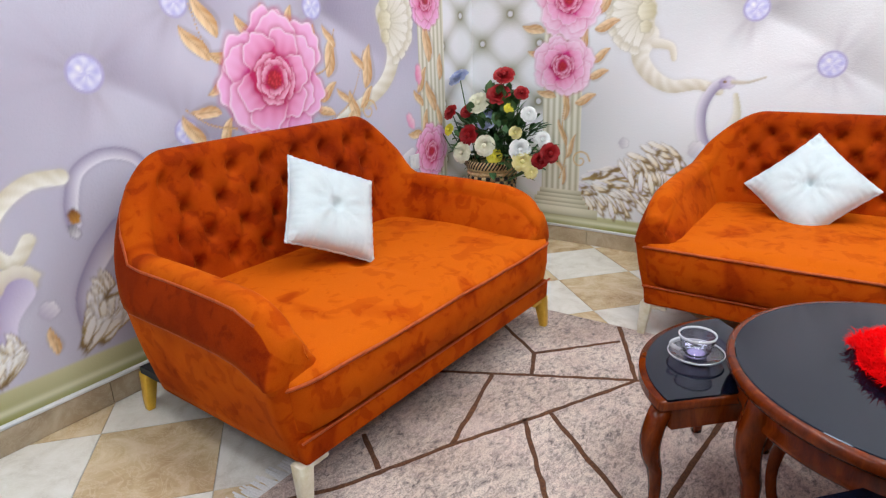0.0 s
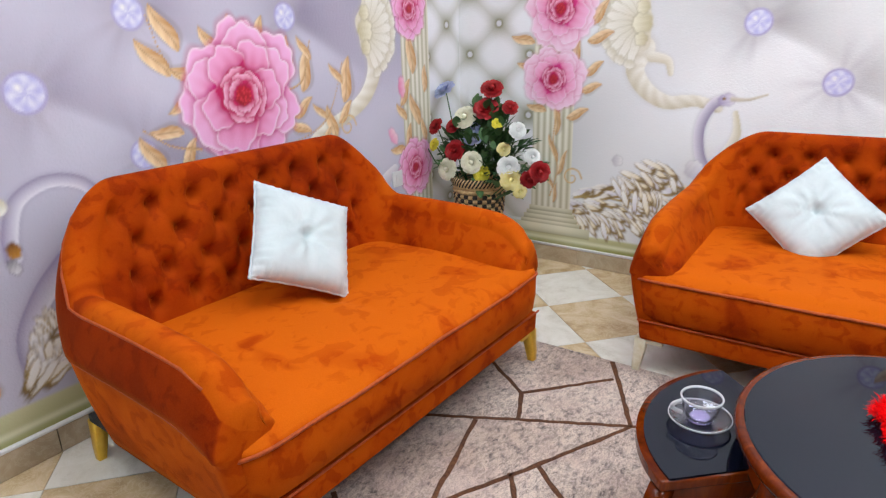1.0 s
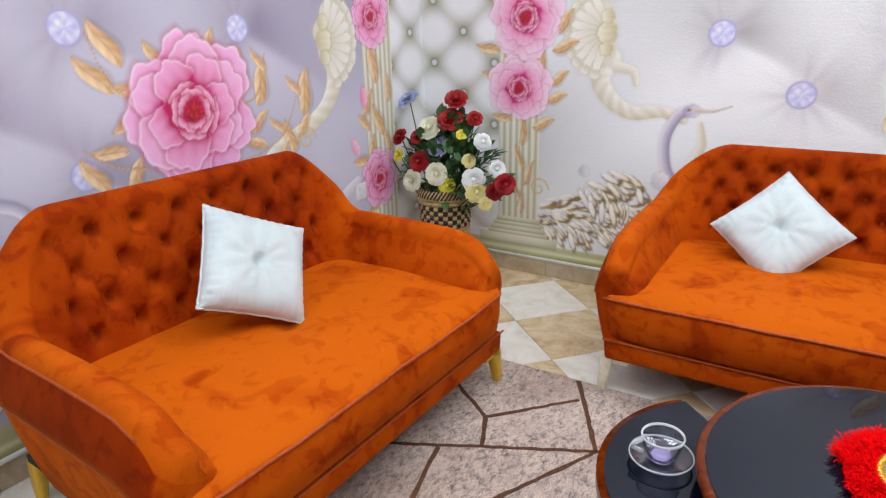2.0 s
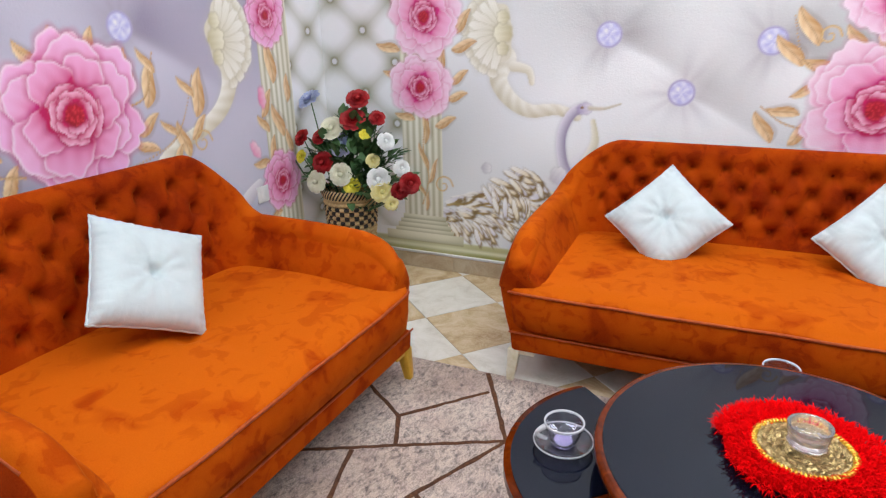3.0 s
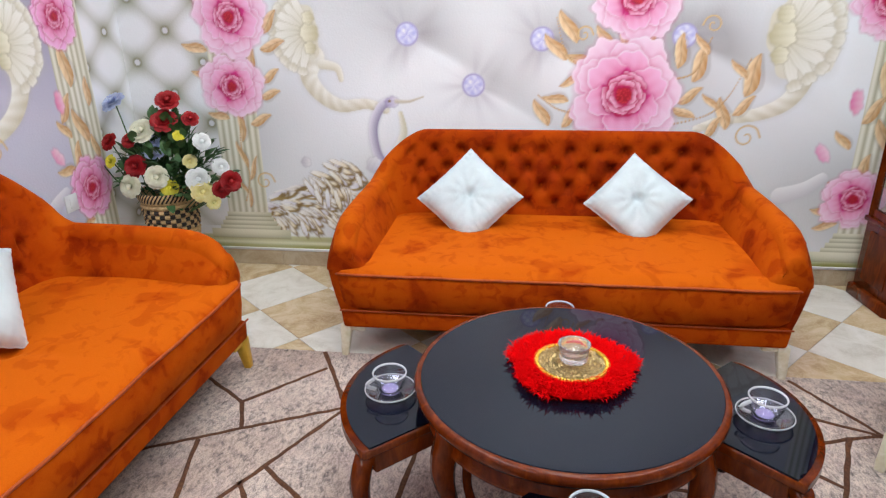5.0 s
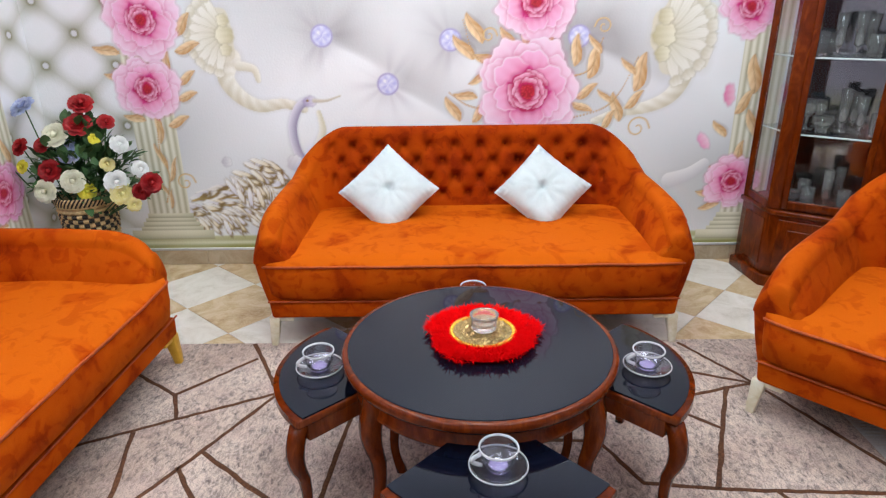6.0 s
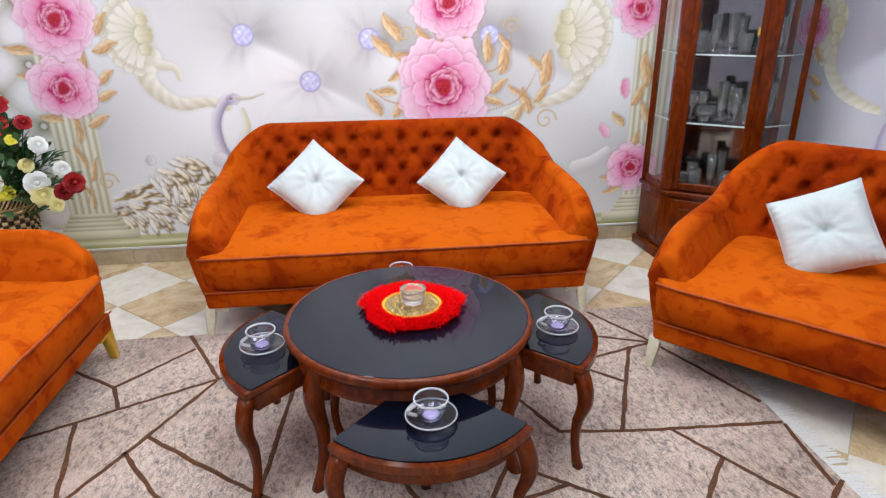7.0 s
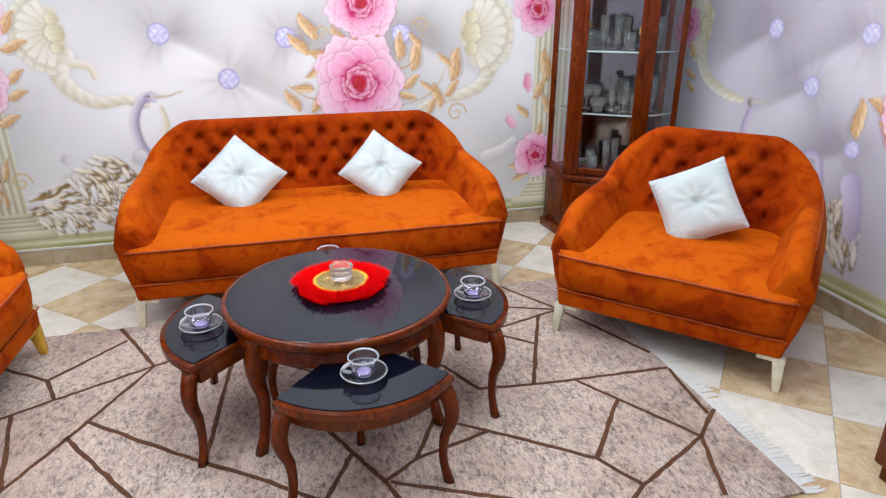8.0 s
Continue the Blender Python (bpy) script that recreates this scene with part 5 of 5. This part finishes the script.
def flower_basket():
    t = thing("flower_basket", pose(0.275, -0.345, 0), "woven straw basket full of red, white and yellow artificial flowers", "flower basket")
    rnd = random.Random(21)
    H = 0.535
    prof = lambda z: 0.108 + 0.036 * (z / H) ** 1.3
    body = part("basket_body", lathe([(0.0005, 0.0), (0.10, 0.0), (0.103, 0.01)] + [(prof(H * k / 12) - 0.004, H * k / 12) for k in range(1, 13)] + [(prof(H) - 0.014, H), (0.12, 0.42), (0.0005, 0.42)], 40), STRAW, t, "pale straw basket")
    # woven courses: pale below, a black and pale checked band, a twisted rim
    n = 34
    for course in range(20):
        z = 0.02 + course * 0.0255
        dark = 13 <= course <= 17
        for tone in ((0, 1) if dark else (0,)):
            bm = bmesh.new()
            pts = []
            for k in range(n * 4):
                a = 2 * math.pi * k / (n * 4)
                wig = math.sin(2 * math.pi * k / 8 + math.pi * (course + tone))
                pts.append(((prof(z) + 0.0035 * wig) * math.cos(a), (prof(z) + 0.0035 * wig) * math.sin(a), z))
            tube(pts, 0.0105, 6, bm, closed=True, flat=1.1)
            part("woven_course", bm, DARK_STRAW if dark and tone == 0 else STRAW, body)
    bm, b2 = bmesh.new(), bmesh.new()
    for k in range(46):
        a = 2 * math.pi * k / 46
        for dz, target in ((0, bm), (0.5, b2)):
            aa = a + dz * 2 * math.pi / 46
            tube([((prof(H) + 0.006 + 0.006 * math.sin(math.pi * q / 4)) * math.cos(aa + 0.05 * q), (prof(H) + 0.006 + 0.006 * math.sin(math.pi * q / 4)) * math.sin(aa + 0.05 * q), H - 0.026 + 0.011 * q) for q in range(5)], 0.0052, 5, target)
    part("pale_rim_twist", bm, STRAW, body)
    part("dark_rim_twist", b2, DARK_STRAW, body)
    # blooms as (kind, across, depth, height, radius)
    spots = (
        ("blue", -0.24, 0.03, 1.01, 0.074), ("red", 0.10, -0.03, 1.03, 0.065), ("red", 0.08, -0.06, 0.93, 0.072), ("cream", -0.04, -0.08, 0.88, 0.072),
        ("red", 0.22, -0.05, 0.94, 0.046), ("blue", -0.39, -0.05, 0.77, 0.061), ("red", -0.24, -0.07, 0.82, 0.053), ("red", -0.12, -0.08, 0.83, 0.046),
        ("blue", -0.01, -0.04, 0.79, 0.074), ("white", 0.28, -0.08, 0.83, 0.049), ("yellow", 0.16, -0.08, 0.86, 0.033), ("yellow", -0.24, -0.09, 0.72, 0.040),
        ("red", -0.09, -0.11, 0.70, 0.066), ("pale yellow", 0.21, -0.10, 0.73, 0.040), ("cream", 0.03, -0.13, 0.65, 0.066), ("cream", -0.12, -0.14, 0.60, 0.066),
        ("yellow", 0.08, -0.11, 0.59, 0.050), ("white", 0.25, -0.12, 0.64, 0.066), ("pale yellow", 0.27, -0.13, 0.58, 0.063), ("white", 0.39, -0.13, 0.71, 0.046),
        ("red", 0.44, -0.14, 0.64, 0.059), ("red", 0.37, -0.12, 0.59, 0.050), ("pale yellow", 0.34, -0.16, 0.53, 0.040),
    )
    for kind, x, y, z, r in spots:
        r *= 0.9
        ruff = 0.5 if kind in ("blue", "red") else 0.15
        fl = part("flower", bloom_mesh(r, 5, rnd, ruff), BLOOMS[kind], t, kind + " artificial bloom")
        d = Vector((x * 0.7 + 0.06, y - 0.24, (z - 0.45) * 0.55)).normalized()
        fl.matrix_basis = Matrix.Translation((x, y, z)) @ d.to_track_quat("Z", "Y").to_matrix().to_4x4()
        q = Vector((x * 0.25, y * 0.25, 0.42))
        e = Vector((x, y, z)) - d * 0.01
        mid = (q + e) / 2 + Vector((x * 0.1, y * 0.1, 0.02))
        part("stem", tube([q, (q + mid) / 2, mid, (mid + e) / 2 + Vector((0, 0, 0.008)), e], 0.0035, 6), STEM, t)
    # leaves in sprays
    bm = bmesh.new()
    rows = []
    for i in range(5):
        u = i / 4
        w = 0.3 * math.sin(math.pi * (0.06 + 0.9 * u))
        rows.append([(w * o, u, 0.25 * w * abs(o) - 0.16 * u * u) for o in (-1, 0, 1)])
    surface(rows, bm=bm)
    first = None
    for spray in range(92):
        a, hgt = rnd.uniform(0, 6.28), rnd.uniform(0.53, 0.90)
        reach = rnd.uniform(0.06, 0.22) * (1.2 - 0.7 * (hgt - 0.5) / 0.36)
        base = Vector((reach * 1.3 * math.cos(a) + 0.06, 0.5 * reach * math.sin(a) - 0.01, hgt))
        for k in range(7):
            p = base + Vector((rnd.uniform(-1, 1), rnd.uniform(-1, 1), rnd.uniform(-1, 1))) * 0.06
            d = (p - Vector((0, 0, 0.45)) + Vector((rnd.uniform(-1, 1), rnd.uniform(-1, 1), rnd.uniform(-1, 0.6))) * 0.2).normalized()
            if first is None:
                first = leaf = part("leaf", bm, LEAF, t, "dark green fabric leaf")
            else:
                leaf = shared("leaf", first.data, t)
            sz = rnd.uniform(0.045, 0.085)
            leaf.matrix_basis = Matrix.Translation(p) @ d.to_track_quat("Y", "Z").to_matrix().to_4x4() @ Matrix.Diagonal((sz, sz, sz, 1))


flower_basket()


# ---- display cabinet ----
CABINET = pose(4.376, -0.240, 0, 0, 0, -36)


def display_cabinet():
    t = thing("display_cabinet", CABINET, "tall dark wooden display cabinet with glass doors and glassware", "display cabinet")
    hw, fw, d0, d1, zt, zb = 0.402, 0.213, 0.158, 0.377, 2.05, 0.44

    def plan(g):
        return [(-hw + 0.09 - g, 0), (-hw - g, -d0 - g * 0.4), (-fw - g * 0.4, -d1 - g), (fw + g * 0.4, -d1 - g), (hw + g, -d0 - g * 0.4), (hw - 0.09 + g, 0)]

    part("plinth", prism(plan(0.022), 0.0, 0.065, 0.008), WOOD, t)
    part("lower_body", prism(plan(0.0), 0.065, zb - 0.03, 0.003), WOOD, t)
    part("waist_moulding", prism(plan(0.016), zb - 0.03, zb, 0.009), WOOD, t)
    part("cornice", prism(plan(0.03), zt, zt + 0.06, 0.012), WOOD, t)
    part("back_panel", box(-hw + 0.094, hw - 0.094, -0.016, -0.003, zb, zt), MIRROR, t, "mirrored back", False)
    front = [(-hw, -d0), (-fw, -d1), (fw, -d1), (hw, -d0)]
    for x, y in ((-hw + 0.11, -0.022), (hw - 0.11, -0.022), (-hw + 0.016, -d0 + 0.002), (hw - 0.016, -d0 + 0.002)):
        part("post", box(x - 0.018, x + 0.018, y - 0.018, y + 0.018, zb, zt, 0.004), WOOD, t)
    for x in (-fw, fw):
        part("post", box(x - 0.034, x + 0.034, -d1 - 0.004, -d1 + 0.036, zb, zt, 0.010, 3), WOOD, t)
    # front door
    door = part("door", box(-fw + 0.032, -fw + 0.062, -d1 - 0.006, -d1 + 0.016, zb + 0.012, zt - 0.012, 0.004), WOOD, t, "glazed wooden door")
    part("stile", box(fw - 0.062, fw - 0.032, -d1 - 0.006, -d1 + 0.016, zb + 0.012, zt - 0.012, 0.004), WOOD, door)
    part("rail", box(-fw + 0.063, fw - 0.063, -d1 - 0.005, -d1 + 0.015, zb + 0.012, zb + 0.055, 0.004), WOOD, door)
    part("rail", box(-fw + 0.063, fw - 0.063, -d1 - 0.005, -d1 + 0.015, zt - 0.055, zt - 0.012, 0.004), WOOD, door)
    pane = part("pane", box(-fw + 0.063, fw - 0.063, -d1 + 0.003, -d1 + 0.007, zb + 0.055, zt - 0.055), PANE, door, "clear glass", False)
    pane.visible_shadow = False
    for sx in (-1, 1):
        a, b = Vector((sx * (hw - 0.03), -d0 - 0.018, 0)), Vector((sx * (fw + 0.028), -d1 + 0.012, 0))
        n = Vector((b.y - a.y, a.x - b.x, 0)).normalized() * 0.002
        g = [[a - n, b - n, b + n, a + n], ]
        bm = prism([(p.x, p.y) for p in g[0]], zb + 0.04, zt - 0.04)
        pane = part("side_pane", bm, PANE, t, "clear glass", False)
        pane.visible_shadow = False
        for z0, z1 in ((zb + 0.002, zb + 0.04), (zt - 0.04, zt - 0.002)):
            part("side_rail", prism([(p.x, p.y) for p in (a - n * 5, b - n * 5, b + n * 5, a + n * 5)], z0, z1), WOOD, t, smooth=False)
        # lower canted panel
        a2, b2 = Vector((sx * hw, -d0, 0)), Vector((sx * fw, -d1, 0))
        c0, c1 = a2.lerp(b2, 0.18), a2.lerp(b2, 0.82)
        nn = Vector((c1.y - c0.y, c0.x - c1.x, 0)).normalized() * 0.006
        part("canted_panel", prism([(p.x, p.y) for p in (c0 - nn, c1 - nn, c1 + nn, c0 + nn)], 0.11, zb - 0.07, 0.003), WOOD, t, smooth=False)
    part("lower_door", box(-fw + 0.035, fw - 0.035, -d1 - 0.010, -d1 + 0.004, 0.09, zb - 0.05, 0.005), WOOD, t)
    part("door_panel", box(-fw + 0.085, fw - 0.085, -d1 - 0.016, -d1 - 0.009, 0.14, zb - 0.10, 0.005), WOOD, t)
    for z in (zb + 0.001, 0.835, 1.21, 1.58):
        b = prism([(x * 0.94, y * 0.93 - 0.018 if y else -0.018) for x, y in plan(-0.01)], z, z + 0.008)
        shelf = part("shelf", b, PANE if z > 0.5 else WOOD, t, "glass shelf" if z > 0.5 else "wooden shelf", False)
        if z > 0.5:
            line = [(x * 0.94, y * 0.93 - 0.020, z + 0.004) for x, y in plan(-0.012)[1:5]]
            part("polished_edge", tube(line, 0.0045, 6), SHELF_EDGE, shelf, "pale polished glass edge")
    return t


display_cabinet()


CABINET_GLASS = material("shelf_glassware", (0.97, 0.98, 0.99), 0.04, 0.0, Transmission_Weight=0.93, IOR=1.5)


def goblet(kind, x, y, z, s):
    shapes = {
        "wine_glass": [(0.0005, 0.0), (0.030, 0.0), (0.031, 0.003), (0.006, 0.008), (0.004, 0.05), (0.008, 0.062), (0.028, 0.078), (0.034, 0.105), (0.031, 0.14), (0.029, 0.14), (0.032, 0.105), (0.026, 0.081), (0.0005, 0.066)],
        "tumbler": [(0.0005, 0.0), (0.026, 0.0), (0.028, 0.004), (0.034, 0.10), (0.032, 0.10), (0.026, 0.010), (0.0005, 0.010)],
        "flute_glass": [(0.0005, 0.0), (0.028, 0.0), (0.028, 0.003), (0.005, 0.008), (0.005, 0.03), (0.018, 0.05), (0.026, 0.19), (0.024, 0.19), (0.016, 0.054), (0.0005, 0.036)],
        "sugar_bowl": [(0.0005, 0.0), (0.028, 0.0), (0.022, 0.012), (0.042, 0.04), (0.046, 0.07), (0.043, 0.07), (0.038, 0.042), (0.018, 0.018), (0.0005, 0.016)],
    }
    t = thing(kind, CABINET @ pose(x, y, z), "clear " + kind.replace("_", " ") + " standing on a cabinet shelf", "glassware", "glassware in the cabinet")
    part("bowl", lathe([(r * s, h * s) for r, h in shapes[kind]], 20), CABINET_GLASS, t)
    if kind == "wine_glass" and z > 1.1:
        part("gilt_rim", lathe([(0.0345 * s, 0.100 * s), (0.0325 * s, 0.139 * s), (0.0315 * s, 0.139 * s), (0.0335 * s, 0.1 * s)], 20, caps=False), GOLD_BEAD, t, "gold painted rim")


rnd = random.Random(12)
for z, row in ((0.449, ("tumbler", "sugar_bowl", "tumbler", "flute_glass", "tumbler", "sugar_bowl", "tumbler")), (0.843, ("tumbler", "wine_glass", "sugar_bowl", "flute_glass", "flute_glass", "tumbler", "flute_glass")), (1.218, ("wine_glass", "tumbler", "flute_glass", "flute_glass", "tumbler", "wine_glass", "flute_glass"))):
    for k, kind in enumerate(row):
        x = -0.24 + 0.08 * k
        goblet(kind, x, -(0.20 if 0 < k < 6 else 0.11) - rnd.uniform(-0.03, 0.06), z, rnd.uniform(0.95, 1.15))
        if 1 <= k <= 5 and k % 2:
            goblet(rnd.choice(("tumbler", "wine_glass", "flute_glass")), x + 0.04, -0.085, z, 1.0)


# ---- wooden sideboard at the edge of the room ----
def sideboard():
    t = thing("sideboard", pose(4.345, -3.16, 0), "dark red wooden sideboard standing by the wall", "sideboard")
    part("body", box(-0.33, 0.48, -0.30, 0.36, 0.06, 0.72, 0.008), WOOD, t)
    part("plinth", box(-0.31, 0.42, -0.28, 0.34, 0.0, 0.06, 0.004), WOOD, t)
    part("top", box(-0.35, 0.44, -0.32, 0.38, 0.72, 0.75, 0.01), WOOD, t)
    part("panel", box(-0.336, -0.328, -0.24, 0.30, 0.12, 0.66, 0.003), WOOD, t)


sideboard()


# ---- wall socket ----
def wall_socket():
    t = thing("wall_socket", pose(LX + 0.004, -0.69, 0.565), "white plastic double wall socket on the mural", "wall socket")
    part("plate", box(0.0, 0.009, -0.043, 0.043, -0.043, 0.043, 0.003), PLASTER, t)
    part("rocker", box(0.008, 0.0125, -0.016, 0.016, -0.026, 0.026, 0.002), PLASTER, t)


wall_socket()


# ---- skirting and floor tiles ----
def skirting(name, a, b, n, label):
    """Tiles along a wall foot from a to b, standing proud along n."""
    a, b, n = Vector(a), Vector(b), Vector(n)
    ln = (b - a).length
    d = (b - a) / ln
    t = new(name)
    tagged(t, label, "skirting", kind="structure")
    x = 0.0
    while x < ln - 0.02:
        w = min(0.40, ln - x)
        p, q = a + d * (x + 0.0015), a + d * (x + w - 0.0015)
        bm = prism([(v.x, v.y) for v in (p, q, q + n * 0.014, p + n * 0.014)], 0.001, SKIRT - 0.012, 0.0015, 1)
        part("skirting_tile", bm, SKIRT_TILE, t, smooth=False)
        x += w
    p, q = a, b
    part("white_edge_trim", prism([(v.x, v.y) for v in (p, q, q + n * 0.017, p + n * 0.017)], SKIRT - 0.012, SKIRT + 0.002, 0.002), PLASTER, t, "white trim strip")


skirting("baseboard_1", (LX + 0.015, BY, 0), (RX - 0.015, BY, 0), (0, -1, 0), "beige tile skirting below the mural")
skirting("baseboard_2", (LX, -4.6, 0), (LX, BY, 0), (1, 0, 0), "beige tile skirting below the mural")
skirting("baseboard_3", (RX, -4.6, 0), (RX, BY, 0), (-1, 0, 0), "beige tile skirting below the mural")


def floor():
    f = finish("floor", box(LX - 0.15, RX + 0.15, FY - 0.15, BY + 0.15, -0.12, -0.0035), GROUT, smooth=False)
    tagged(f, "diagonal floor of cream and brown marble tiles", "floor", kind="structure")
    side, ox, oy = 0.41, 0.865, -0.655
    g = side - 0.003
    meshes = {}

    def clipped(pts):
        for axis, lim, sgn in ((0, LX, 1), (0, RX, -1), (1, BY, -1), (1, FY, 1)):
            out = []
            for i, p in enumerate(pts):
                q = pts[(i + 1) % len(pts)]
                inp, inq = (p[axis] - lim) * sgn >= 0, (q[axis] - lim) * sgn >= 0
                if inp:
                    out.append(p)
                if inp != inq:
                    u = (lim - p[axis]) / (q[axis] - p[axis])
                    out.append((p[0] + (q[0] - p[0]) * u, p[1] + (q[1] - p[1]) * u))
            pts = out
            if len(pts) < 3:
                return None
        return pts

    ang = math.radians(45 + 3.2)
    ca, sa = math.cos(ang), math.sin(ang)
    for i in range(-16, 18):
        for j in range(-16, 18):
            cx = ox + ((i + 0.5) * sa + (j + 0.5) * ca) * side
            cy = oy + (-(i + 0.5) * ca + (j + 0.5) * sa) * side
            if not (LX - 0.3 < cx < RX + 0.3 and FY - 0.3 < cy < BY + 0.3):
                continue
            brown = (i + j + (j < -3)) % 2 == 0
            mat = BROWN_TILE if brown else CREAM_TILE
            corners = [(cx + (a * sa + b * ca) * g / 2, cy + (-a * ca + b * sa) * g / 2) for a, b in ((-1, -1), (1, -1), (1, 1), (-1, 1))]
            shape = clipped(corners)
            if not shape:
                continue
            if shape == corners:
                if brown not in meshes:
                    bm = prism([(x - cx, y - cy) for x, y in corners], -0.008, 0.0, 0.0012, 1)
                    ob = part("floor_tile", bm, mat, f, smooth=False)
                    meshes[brown] = ob.data
                    ob.location = (cx, cy, 0)
                else:
                    shared("floor_tile", meshes[brown], f, pose(cx, cy, 0))
            else:
                ob = part("floor_tile", prism([(x - cx, y - cy) for x, y in shape], -0.008, 0.0), mat, f, smooth=False)
                ob.location = (cx, cy, 0)


floor()
